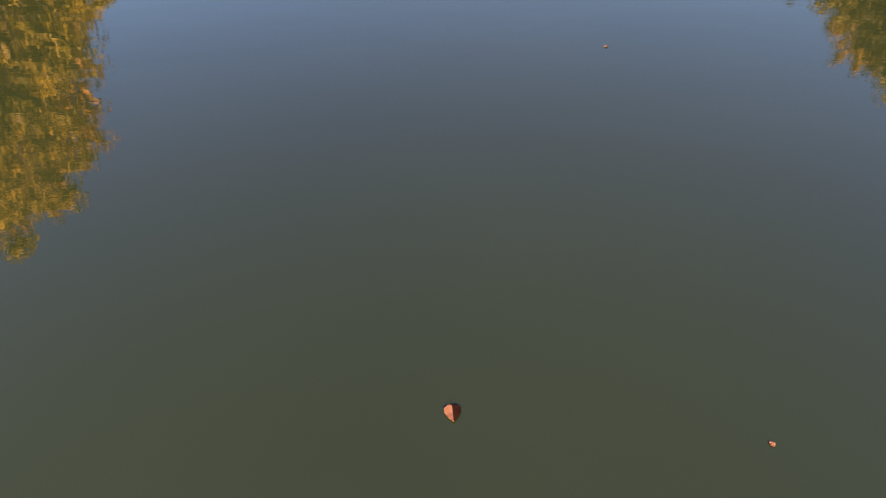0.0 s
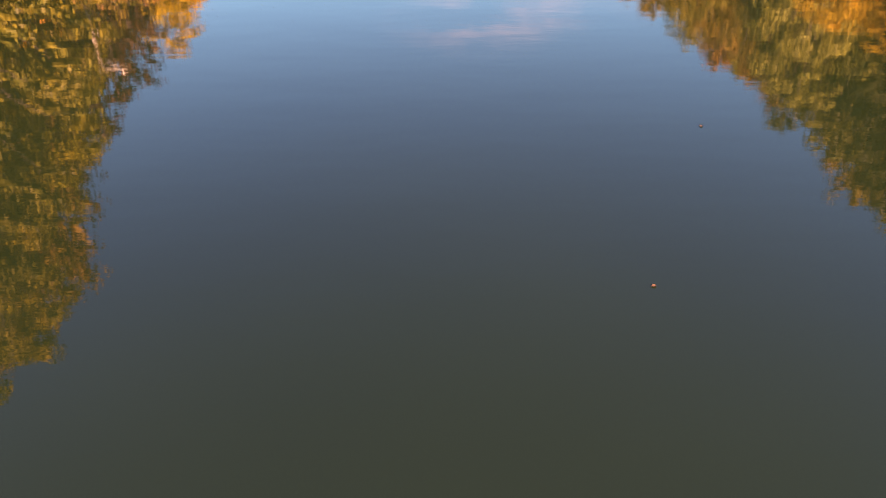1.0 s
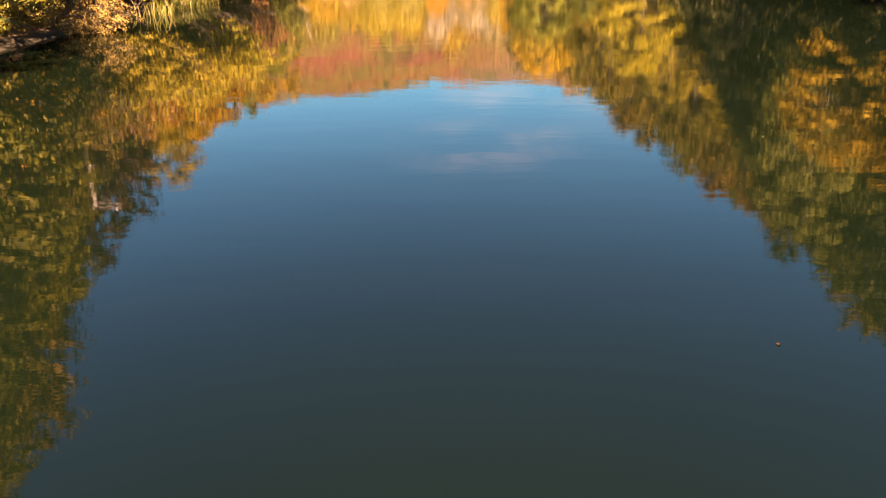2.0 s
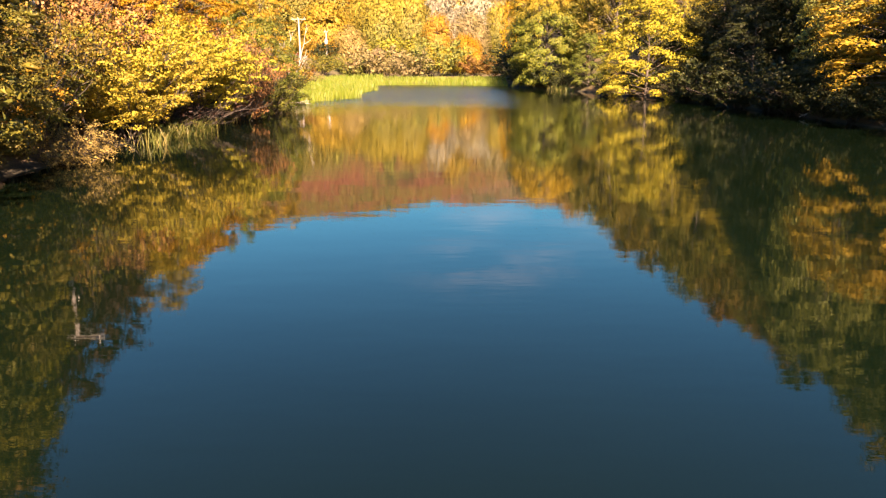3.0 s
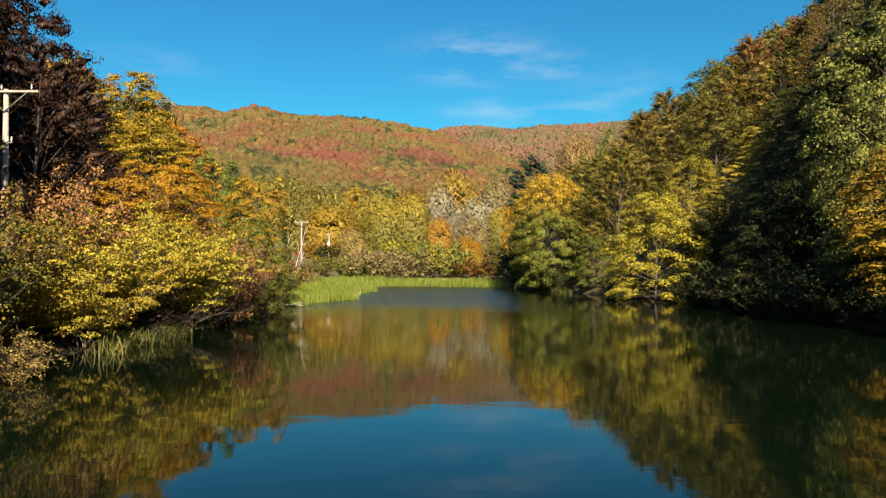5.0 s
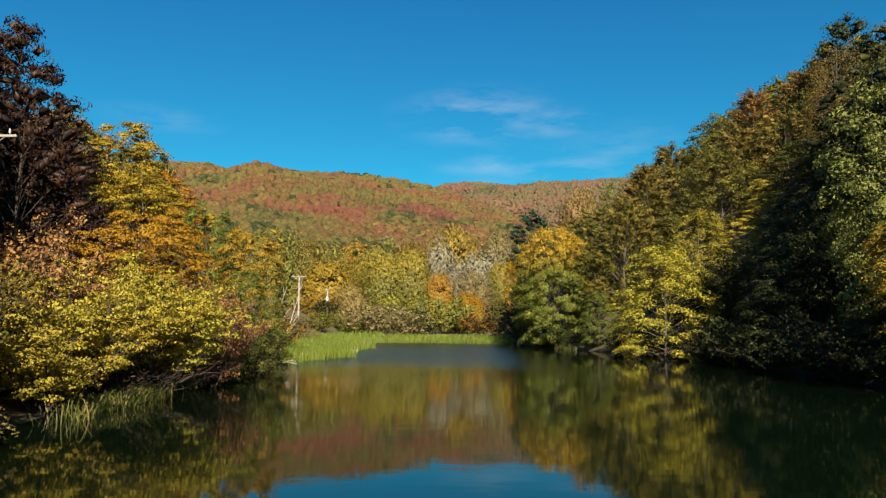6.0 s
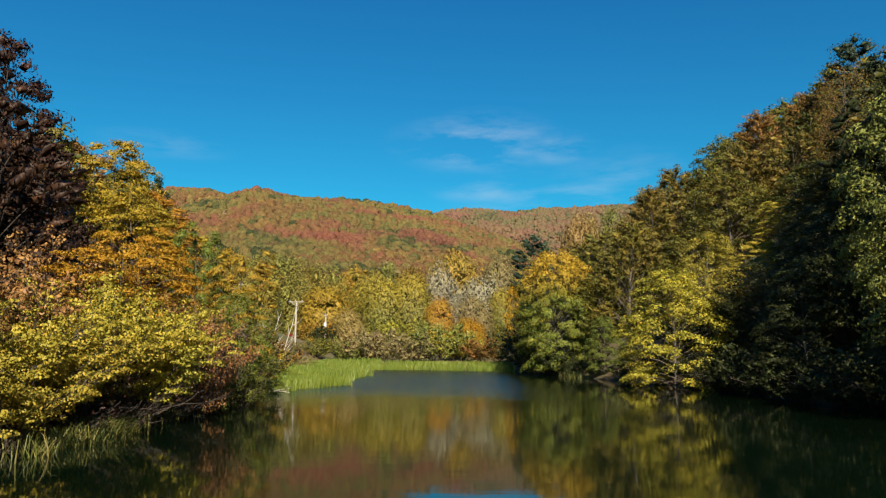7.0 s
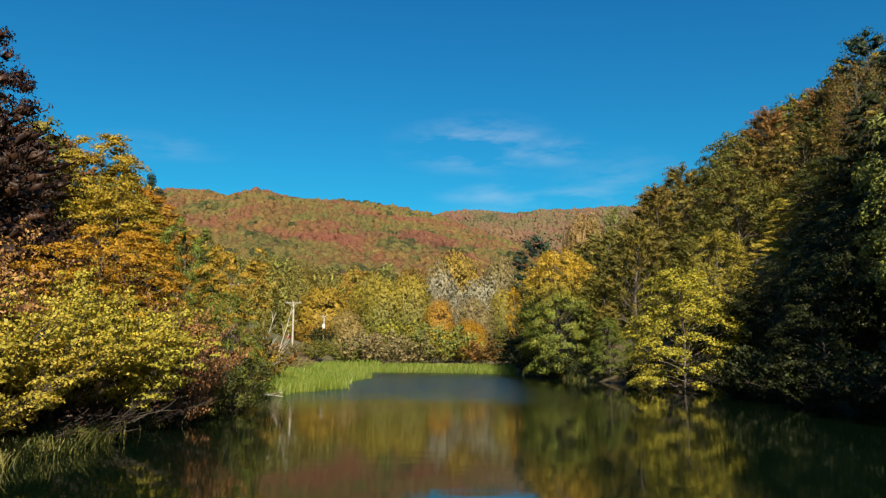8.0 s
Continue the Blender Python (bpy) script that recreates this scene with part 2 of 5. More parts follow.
def blade_material(name, stops, patch):
    m, nt, bsdf, out = material(name)
    geo = nt.nodes.new("ShaderNodeNewGeometry")
    rp = ramp_node(nt, stops)
    nt.links.new(geo.outputs["Random Per Island"], rp.inputs["Fac"])
    nz = noise_node(nt, 0.25, 3.0)
    sel = ramp_node(nt, [(0.45, (0, 0, 0)), (0.62, (1, 1, 1))])
    nt.links.new(nz.outputs["Fac"], sel.inputs["Fac"])
    colour = mix_rgb(nt, math_node(nt, "MULTIPLY", sel.outputs["Color"], 0.6), rp.outputs["Color"], patch)
    nt.links.new(colour, bsdf.inputs["Base Color"])
    bsdf.inputs["Roughness"].default_value = 0.5
    tr = nt.nodes.new("ShaderNodeBsdfTranslucent")
    nt.links.new(colour, tr.inputs["Color"])
    mx = nt.nodes.new("ShaderNodeMixShader")
    mx.inputs[0].default_value = 0.3
    nt.links.new(bsdf.outputs[0], mx.inputs[1])
    nt.links.new(tr.outputs[0], mx.inputs[2])
    nt.links.new(mx.outputs[0], out.inputs["Surface"])
    return m


REED = blade_material("reed", [(0.0, (0.095, 0.165, 0.016)), (0.6, (0.155, 0.225, 0.022)), (1.0, (0.250, 0.255, 0.052))], (0.195, 0.235, 0.028))
SEDGE = blade_material("sedge", [(0.0, (0.055, 0.090, 0.015)), (0.6, (0.130, 0.155, 0.030)), (1.0, (0.300, 0.240, 0.080))], (0.210, 0.185, 0.045))


def ground_material():
    m, nt, bsdf, out = material("forest_floor")
    big = noise_node(nt, 0.05, 4.0)
    fine = noise_node(nt, 2.2, 6.0, 0.7)
    a = ramp_node(nt, [(0.3, (0.072, 0.0446, 0.0259)), (0.5, (0.1296, 0.0792, 0.0418)), (0.7, (0.1944, 0.1188, 0.0576))])
    b = ramp_node(nt, [(0.3, (0.0396, 0.054, 0.0158)), (0.7, (0.1224, 0.1152, 0.036))])
    for rp in (a, b):
        nt.links.new(fine.outputs["Fac"], rp.inputs["Fac"])
    sel = ramp_node(nt, [(0.46, (0, 0, 0)), (0.58, (1, 1, 1))])
    nt.links.new(big.outputs["Fac"], sel.inputs["Fac"])
    tc = nt.nodes.new("ShaderNodeTexCoord")
    sp = nt.nodes.new("ShaderNodeSeparateXYZ")
    nt.links.new(tc.outputs["Object"], sp.inputs[0])
    hill = nt.nodes.new("ShaderNodeMapRange")
    hill.inputs["From Min"].default_value, hill.inputs["From Max"].default_value = 210.0, 280.0
    nt.links.new(sp.outputs["Y"], hill.inputs["Value"])
    litter = ramp_node(nt, [(0.35, (0.1224, 0.0864, 0.0396)), (0.65, (0.18, 0.1008, 0.0504))])
    nt.links.new(big.outputs["Fac"], litter.inputs["Fac"])
    low = mix_rgb(nt, sel.outputs["Color"], a.outputs["Color"], b.outputs["Color"])
    wet = nt.nodes.new("ShaderNodeMapRange")
    wet.inputs["From Min"].default_value, wet.inputs["From Max"].default_value = 0.38, 0.18
    nt.links.new(math_node(nt, "ADD", sp.outputs["Z"], math_node(nt, "MULTIPLY", fine.outputs["Fac"], 0.2)), wet.inputs["Value"])
    mud = mix_rgb(nt, wet.outputs["Result"], low, (0.0252, 0.023, 0.0115))
    nt.links.new(mix_rgb(nt, hill.outputs["Result"], mud, litter.outputs["Color"]), bsdf.inputs["Base Color"])
    bsdf.inputs["Roughness"].default_value = 0.95
    bp = nt.nodes.new("ShaderNodeBump")
    bp.inputs["Strength"].default_value, bp.inputs["Distance"].default_value = 0.8, 0.15
    nt.links.new(fine.outputs["Fac"], bp.inputs["Height"])
    nt.links.new(bp.outputs["Normal"], bsdf.inputs["Normal"])
    return m


def water_material():
    """Still, silty pond water: a faint swell all over, and a breeze-ruffled reach towards the far shore."""
    m, nt, bsdf, out = material("pond_water")
    silt = noise_node(nt, 0.12, 3.0)
    rp = ramp_node(nt, [(0.35, (0.0015, 0.0049, 0.0022)), (0.65, (0.0019, 0.0060, 0.0027))])
    nt.links.new(silt.outputs["Fac"], rp.inputs["Fac"])
    nt.links.new(rp.outputs["Color"], bsdf.inputs["Base Color"])
    bsdf.inputs["IOR"].default_value = 1.333
    tc = nt.nodes.new("ShaderNodeTexCoord")
    sp = nt.nodes.new("ShaderNodeSeparateXYZ")
    nt.links.new(tc.outputs["Object"], sp.inputs[0])
    far = nt.nodes.new("ShaderNodeMapRange")
    far.interpolation_type = "SMOOTHSTEP"
    far.inputs["From Min"].default_value, far.inputs["From Max"].default_value = 54.0, 86.0
    wander = noise_node(nt, 0.10, 3.0)
    nt.links.new(math_node(nt, "ADD", sp.outputs["Y"], math_node(nt, "MULTIPLY", wander.outputs["Fac"], 16.0)), far.inputs["Value"])
    calm = nt.nodes.new("ShaderNodeMapRange")
    calm.interpolation_type = "SMOOTHSTEP"
    calm.inputs["From Min"].default_value, calm.inputs["From Max"].default_value = 9.5, 5.5
    nt.links.new(math_node(nt, "ADD", sp.outputs["X"], wander.outputs["Fac"]), calm.inputs["Value"])
    breath = nt.nodes.new("ShaderNodeMapRange")
    breath.interpolation_type = "SMOOTHSTEP"
    breath.inputs["From Min"].default_value, breath.inputs["From Max"].default_value = 22.0, 48.0
    nt.links.new(math_node(nt, "ADD", sp.outputs["Y"], math_node(nt, "MULTIPLY", wander.outputs["Fac"], 8.0)), breath.inputs["Value"])
    ruffled = math_node(nt, "MULTIPLY", far.outputs["Result"], calm.outputs["Result"])
    nt.links.new(math_node(nt, "ADD", math_node(nt, "MULTIPLY", ruffled, 0.15), math_node(nt, "ADD", math_node(nt, "MULTIPLY", breath.outputs["Result"], 0.035), 0.024)), bsdf.inputs["Roughness"])
    swell = noise_node(nt, 1.0, 2.0, 0.5, stretch=(0.5, 1.3, 1.0))
    ripple = noise_node(nt, 1.0, 3.0, 0.6, stretch=(2.2, 7.0, 1.0))
    height = math_node(nt, "ADD", math_node(nt, "MULTIPLY", swell.outputs["Fac"], 0.0025),
                       math_node(nt, "MULTIPLY", ripple.outputs["Fac"], math_node(nt, "ADD", math_node(nt, "MULTIPLY", ruffled, 0.045), 0.0005)))
    bp = nt.nodes.new("ShaderNodeBump")
    bp.inputs["Strength"].default_value, bp.inputs["Distance"].default_value = 1.0, 1.0
    nt.links.new(height, bp.inputs["Height"])
    nt.links.new(bp.outputs["Normal"], bsdf.inputs["Normal"])
    return m


GROUND, WATER = ground_material(), water_material()


def canopy_material(name, stops, red_amount, red_colour):
    m, nt, bsdf, out = material(name)
    at = nt.nodes.new("ShaderNodeAttribute")
    at.attribute_name = "tone"
    rp = ramp_node(nt, stops)
    nt.links.new(at.outputs["Fac"], rp.inputs["Fac"])
    nz = noise_node(nt, 0.014, 5.0, 0.66, stretch=(0.8, 0.8, 2.2))
    red = ramp_node(nt, [(0.52, (0, 0, 0)), (0.61, (1, 1, 1))])
    nt.links.new(nz.outputs["Fac"], red.inputs["Fac"])
    colour = mix_rgb(nt, math_node(nt, "MULTIPLY", red.outputs["Color"], red_amount), rp.outputs["Color"], red_colour)
    fine = noise_node(nt, 0.8, 5.0, 0.75)
    speck = ramp_node(nt, [(0.30, (0.55, 0.55, 0.55)), (0.70, (1.32, 1.32, 1.32))])
    nt.links.new(fine.outputs["Fac"], speck.inputs["Fac"])
    nt.links.new(mix_rgb(nt, 1.0, colour, speck.outputs["Color"], "MULTIPLY"), bsdf.inputs["Base Color"])
    bp = nt.nodes.new("ShaderNodeBump")
    bp.inputs["Strength"].default_value, bp.inputs["Distance"].default_value = 1.0, 2.2
    nt.links.new(fine.outputs["Fac"], bp.inputs["Height"])
    nt.links.new(bp.outputs["Normal"], bsdf.inputs["Normal"])
    bsdf.inputs["Roughness"].default_value = 0.85
    bsdf.inputs["Specular IOR Level"].default_value = 0.08
    return m


CANOPY = canopy_material("canopy", [(0.0, (0.050, 0.062, 0.026)), (0.14, (0.100, 0.100, 0.036)), (0.34, (0.175, 0.145, 0.048)), (0.50, (0.185, 0.125, 0.045)),
                                    (0.66, (0.165, 0.092, 0.042)), (0.82, (0.215, 0.125, 0.048)), (1.0, (0.260, 0.178, 0.056))], 0.68, (0.235, 0.078, 0.060))
# duller copy of the canopy colours, with distance haze mixed in
CANOPY_HAZY = canopy_material("canopy_hazy", [(0.0, (0.085, 0.088, 0.046)), (0.35, (0.155, 0.122, 0.062)), (0.7, (0.175, 0.103, 0.066)), (1.0, (0.205, 0.132, 0.070))], 0.55, (0.205, 0.086, 0.072))


# ------------------------------------------------------------------ the lie of the land
SHORE_Y = [-200, 0, 20, 28, 36, 44, 52, 61, 69, 85, 104, 112]
SHORE_L = [-15, -14, -13, -12.6, -12.9, -12.5, -12.5, -12.7, -13.2, -13.6, -13.4, -12.0]
SHORE_RY = [-200, 0, 30, 44, 57, 66, 73, 80, 87, 95, 102, 112]
SHORE_R = [24, 22, 21.0, 20.6, 20.2, 19.2, 18.0, 16.0, 13.5, 11.4, 9.0, 7.0]
FRONT_U = [-1.5, -0.60, -0.391, -0.36, -0.335, -0.313, -0.297, -0.281, -0.265, -0.25, -0.226, -0.185, -0.148, -0.10, -0.053, -0.010, 0.05, 0.09, 0.17, 0.4, 1.5]
FRONT_T = [0.19, 0.215, 0.2275, 0.226, 0.2225, 0.2175, 0.2205, 0.2230, 0.2225, 0.2190, 0.2130, 0.2135, 0.2130, 0.2075, 0.1995, 0.1885, 0.168, 0.154, 0.12, 0.09, 0.1]
BACK_U = [-1.5, -0.1, -0.003, 0.036, 0.095, 0.13, 0.20, 0.247, 0.4, 1.5]
BACK_T = [0.14, 0.16, 0.189, 0.192, 0.187, 0.192, 0.195, 0.198, 0.20, 0.2]


def smooth(a, b, v):
    s = np.clip((v - a) / (b - a), 0, 1)
    return s * s * (3 - 2 * s)


def wob(x, y, size, k=0.0):
    return (np.sin(x / size + 1.7 * np.sin(y / size * 0.7 + k)) + np.sin(y / size * 1.13 + 1.3 * np.sin(x / size * 0.9 + 2 * k) + 1.0)) * 0.5


def inland(x, y):
    """Metres beyond the water's edge, roughly; under water minus."""
    return np.maximum(np.maximum(np.interp(y, SHORE_Y, SHORE_L) - x, x - np.interp(y, SHORE_RY, SHORE_R)), y - (108.5 - 0.35 * np.clip(x, -9, 9)))


def height_at(x, y):
    x, y = np.asarray(x, float), np.asarray(y, float)
    d = inland(x, y)
    z = np.where(d < 0, np.maximum(d * 0.45, -1.6), 0.35 * smooth(0, 1.2, d) + 0.05 * np.minimum(d, 30))
    left = np.maximum(-17.5 - x, 0)
    lift = np.minimum(left * 0.60, 34 + 0.15 * left) * smooth(180, 95, y)
    right = np.maximum(x - np.interp(y, SHORE_RY, SHORE_R) - 1.0, 0)
    rise = np.minimum(right * np.interp(y, [75, 90, 100, 130], [0.82, 0.70, 0.66, 0.6]), 45 + 0.1 * right) * smooth(240, 125, y)
    z = z + np.where(x < 0, lift, rise) + np.where(d > 1, 0.25 * wob(x, y, 2.6) * np.minimum(d - 1, 3) / 3, 0)
    dist = np.maximum(y - 16, 1.0)
    u = x / dist
    gully = 1 + 0.16 * wob(x, y * 0.55, 58, 1.0) + 0.08 * wob(x, y * 0.7, 25, 2.0)
    front = (np.interp(u, FRONT_U, FRONT_T) * 820 - 7) * np.clip((y - 200) / 636, 0, 1) ** 1.15 * np.where(y < 836, 1 + (gully - 1) * smooth(836, 560, y), 1.0) * smooth(1500, 860, y)
    back = (np.interp(u, BACK_U, BACK_T) * 1600 - 7) * smooth(1000, 1616, y) * smooth(3600, 1700, y)
    return z + np.maximum(front, back) + np.where(y < -60, 0.12 * (-60 - y), 0) * smooth(-600, -100, y)


def mesh_object(name, verts, faces, mat, parent=None, smooth_shade=False):
    me = bpy.data.meshes.new(name)
    me.from_pydata(verts, [], faces)
    me.materials.append(mat)
    if smooth_shade:
        me.shade_smooth()
    ob = new(name, me)
    ob.parent = parent
    return ob


def grid_axis(stops):
    """stops: (start, step) pairs; the last start ends the axis."""
    out = []
    for (a, step), (b, _) in zip(stops, stops[1:]):
        out += list(np.arange(a, b - 1e-6, step))
    return np.array(out + [stops[-1][0]])


def build_ground():
    xs = grid_axis([(-2600, 200), (-600, 40), (-120, 8), (-48, 1.2), (60, 8), (140, 40), (620, 200), (2620, 1)])
    ys = grid_axis([(-1200, 200), (-200, 25), (-50, 4), (10, 1.2), (130, 5), (260, 16), (1700, 60), (2300, 260), (4900, 1)])
    gx, gy = np.meshgrid(xs, ys)
    gz = height_at(gx, gy)
    verts = np.stack([gx.ravel(), gy.ravel(), gz.ravel()], 1).tolist()
    w = len(xs)
    faces = [(j * w + i, j * w + i + 1, (j + 1) * w + i + 1, (j + 1) * w + i) for j in range(len(ys) - 1) for i in range(w - 1)]
    tagged(mesh_object("ground", verts, faces, GROUND, smooth_shade=True), "valley floor, leaf-littered banks and wooded autumn hills", "ground", kind="structure")


def build_water():
    xs, ys = np.linspace(-20, 30, 6), np.linspace(-220, 114, 12)
    verts = [(x, y, 0.0) for y in ys for x in xs]
    faces = [(j * 6 + i, j * 6 + i + 1, (j + 1) * 6 + i + 1, (j + 1) * 6 + i) for j in range(11) for i in range(5)]
    tagged(mesh_object("water", verts, faces, WATER, smooth_shade=True), "still dark green pond mirroring sky and trees", "pond", kind="structure")


build_ground()
build_water()


# ------------------------------------------------------------------ trees
def tube(store, pts, radii, sides=6):
    verts, faces = store
    base, n = len(verts), len(pts)
    for i in range(n):
        a, b = Vector(pts[max(i - 1, 0)]), Vector(pts[min(i + 1, n - 1)])
        q = (b - a).to_track_quat("Z", "Y") if (b - a).length > 1e-6 else Vector((0, 0, 1)).to_track_quat("Z", "Y")
        for k in range(sides):
            ang = 2 * math.pi * k / sides
            verts.append(tuple(Vector(pts[i]) + q @ Vector((math.cos(ang) * radii[i], math.sin(ang) * radii[i], 0))))
    for i in range(n - 1):
        for k in range(sides):
            a, b = base + i * sides + k, base + i * sides + (k + 1) % sides
            faces.append((a, b, b + sides, a + sides))
    faces.append(tuple(base + (n - 1) * sides + k for k in range(sides)))


def bent(rng, start, direction, length, n, bend, wander):
    """Points of a bough that starts in a direction and bends up (or down)."""
    pts = [np.array(start, float)]
    d = np.array(direction, float)
    d /= np.linalg.norm(d)
    for i in range(n):
        d = d + np.array([0, 0, bend / n]) + rng.normal(0, wander, 3)
        d /= np.linalg.norm(d)
        pts.append(pts[-1] + d * length / n)
    return pts


GOLDEN = (1 + 5 ** 0.5) / 2
ICO = np.array([(-1, GOLDEN, 0), (1, GOLDEN, 0), (-1, -GOLDEN, 0), (1, -GOLDEN, 0), (0, -1, GOLDEN), (0, 1, GOLDEN), (0, -1, -GOLDEN), (0, 1, -GOLDEN),
                (GOLDEN, 0, -1), (GOLDEN, 0, 1), (-GOLDEN, 0, -1), (-GOLDEN, 0, 1)]) / 1.902
ICO_FACES = np.array([(0, 11, 5), (0, 5, 1), (0, 1, 7), (0, 7, 10), (0, 10, 11), (1, 5, 9), (5, 11, 4), (11, 10, 2), (10, 7, 6), (7, 1, 8),
                      (3, 9, 4), (3, 4, 2), (3, 2, 6), (3, 6, 8), (3, 8, 9), (4, 9, 5), (2, 4, 11), (6, 2, 10), (8, 6, 7), (9, 8, 1)])

OCT = np.array([(1, 0, 0), (0, 1, 0), (-1, 0, 0), (0, -1, 0), (0, 0, 1), (0, 0, -1)], float)
OCT_FACES = np.array([(0, 1, 4), (1, 2, 4), (2, 3, 4), (3, 0, 4), (1, 0, 5), (2, 1, 5), (3, 2, 5), (0, 3, 5)])


def leaf_mesh(name, rng, lumps, count, size, mat, kite=False, droop=0.25, loose=0.30, hull=0.62, rounded=0.0):
    """Leaves on the sprays of a crown. Each spray is a flattened lump (centre, outward axis, three radii);
    its leaves lie on its outer skin, droop towards the tip and share its lie, so that light falls spray by spray."""
    c = np.array([l[0] for l in lumps], float)
    e1 = np.array([l[1] for l in lumps], float)
    rad = np.array([l[2] for l in lumps], float)
    e1 /= np.maximum(np.linalg.norm(e1, axis=1, keepdims=True), 1e-6)
    e2 = np.cross(np.array([0.0, 0.0, 1.0]), e1)
    e2 /= np.maximum(np.linalg.norm(e2, axis=1, keepdims=True), 1e-6)
    e3 = np.cross(e1, e2)
    area = rad[:, 0] * rad[:, 1] + rad[:, 0] * rad[:, 2]
    pick = rng.choice(len(c), count, p=area / area.sum())
    q = rng.normal(0, 1, (count, 3)) + np.array([0.35, 0.0, 0.30])
    q /= np.maximum(np.linalg.norm(q, axis=1, keepdims=True), 1e-6)
    depth = 1.06 - 0.42 * rng.random((count, 1)) ** 1.4
    lp = q * rad[pick] * depth
    lp[:, 2] -= droop * np.maximum(lp[:, 0], 0) ** 2 / rad[pick, 0]
    p = c[pick] + e1[pick] * lp[:, :1] + e2[pick] * lp[:, 1:2] + e3[pick] * lp[:, 2:]
    ln = q / rad[pick]
    ln /= np.linalg.norm(ln, axis=1, keepdims=True)
    skin = e1[pick] * ln[:, :1] + e2[pick] * ln[:, 1:2] + e3[pick] * ln[:, 2:]
    mid = np.array([c[:, 0].mean(), c[:, 1].mean(), np.quantile(c[:, 2], 0.35)])
    out = p - mid
    out /= np.maximum(np.linalg.norm(out, axis=1, keepdims=True), 1e-6)
    soft = skin * (0.95 - 0.6 * rounded) + out * (0.35 + 0.7 * rounded) + np.array([0, 0, 0.08]) + rng.normal(0, loose, (count, 3))
    soft /= np.maximum(np.linalg.norm(soft, axis=1, keepdims=True), 1e-6)
    nrm = soft + rng.normal(0, 0.45, (count, 3))
    nrm /= np.maximum(np.linalg.norm(nrm, axis=1, keepdims=True), 1e-6)
    nrm *= np.where(np.sum(nrm * soft, axis=1, keepdims=True) < 0, -1.0, 1.0)
    t = np.cross(nrm, rng.normal(0, 1, (count, 3)))
    t /= np.maximum(np.linalg.norm(t, axis=1, keepdims=True), 1e-6)
    b = np.cross(nrm, t)
    s = size * rng.uniform(0.65, 1.3, (count, 1))
    k = 4 if kite else 3
    v = np.empty((count, k, 3))
    if kite:
        v[:, 0] = p - t * s * 0.5
        v[:, 1] = p - b * s * 0.34 - nrm * s * 0.08
        v[:, 2] = p + t * s * 0.5 - nrm * s * 0.15
        v[:, 3] = p + b * s * 0.34 - nrm * s * 0.08
    else:
        v[:, 0] = p - t * s * 0.5 - b * s * 0.2
        v[:, 1] = p + t * s * 0.1 - b * s * 0.48 - nrm * s * 0.1
        v[:, 2] = p + t * s * 0.5 + b * s * 0.42 - nrm * s * 0.15
    # the dense heart of each spray, an uneven rounded body under the outer leaves
    m = len(c)
    w = OCT[None] * rng.uniform(0.6, 1.3, (m, 6, 1)) * rad[:, None] * hull
    w[:, :, 2] -= droop * np.maximum(w[:, :, 0], 0) ** 2 / rad[:, :1]
    w = c[:, None] + e1[:, None] * w[:, :, :1] + e2[:, None] * w[:, :, 1:2] + e3[:, None] * w[:, :, 2:]
    wn = OCT[None] / rad[:, None]
    wn = e1[:, None] * wn[:, :, :1] + e2[:, None] * wn[:, :, 1:2] + e3[:, None] * wn[:, :, 2:]
    wn = wn / np.linalg.norm(wn, axis=2, keepdims=True) + rounded * (w - mid) / np.linalg.norm(w - mid, axis=2, keepdims=True) + rng.normal(0, 0.45, (m, 6, 3))
    wn /= np.linalg.norm(wn, axis=2, keepdims=True)
    tri = (OCT_FACES[None] + (np.arange(m) * 6)[:, None, None] + count * k).reshape(-1)
    me = bpy.data.meshes.new(name)
    me.vertices.add(count * k + m * 6)
    me.vertices.foreach_set("co", np.concatenate([v.ravel(), w.ravel()]))
    me.loops.add(count * k + len(tri))
    me.loops.foreach_set("vertex_index", np.concatenate([np.arange(count * k), tri]).astype(np.int32))
    me.polygons.add(count + len(tri) // 3)
    me.polygons.foreach_set("loop_start", np.concatenate([np.arange(0, count * k, k), count * k + np.arange(0, len(tri), 3)]).astype(np.int32))
    me.update()
    me.normals_split_custom_set_from_vertices(np.concatenate([np.repeat(soft, k, axis=0), wn.reshape(-1, 3)]).tolist())
    me.materials.append(mat)
    return me


def wood_mesh(name, store, mat):
    me = bpy.data.meshes.new(name)
    me.from_pydata(store[0], [], store[1])
    me.materials.append(mat)
    me.shade_smooth()
    return me


PROFILE = {
    "round": lambda u: 0.35 + 0.65 * math.sin(math.pi * min(1.0, 0.25 + 0.75 * u)) ** 0.8,
    "spread": lambda u: 0.55 + 0.45 * math.sin(math.pi * (0.15 + 0.75 * u)),
    "dome": lambda u: 0.22 + 0.83 * math.sqrt(max(0.0, 1 - (1.15 * u - 0.15) ** 2)),
    "ball": lambda u: 0.30 + 0.72 * math.sqrt(max(0.0, 1 - (1.75 * u - 0.75) ** 2)),
    "cone": lambda u: 1.0 - 0.85 * u,
    "tall": lambda u: 0.5 + 0.5 * math.sin(math.pi * (0.1 + 0.85 * u)),
}


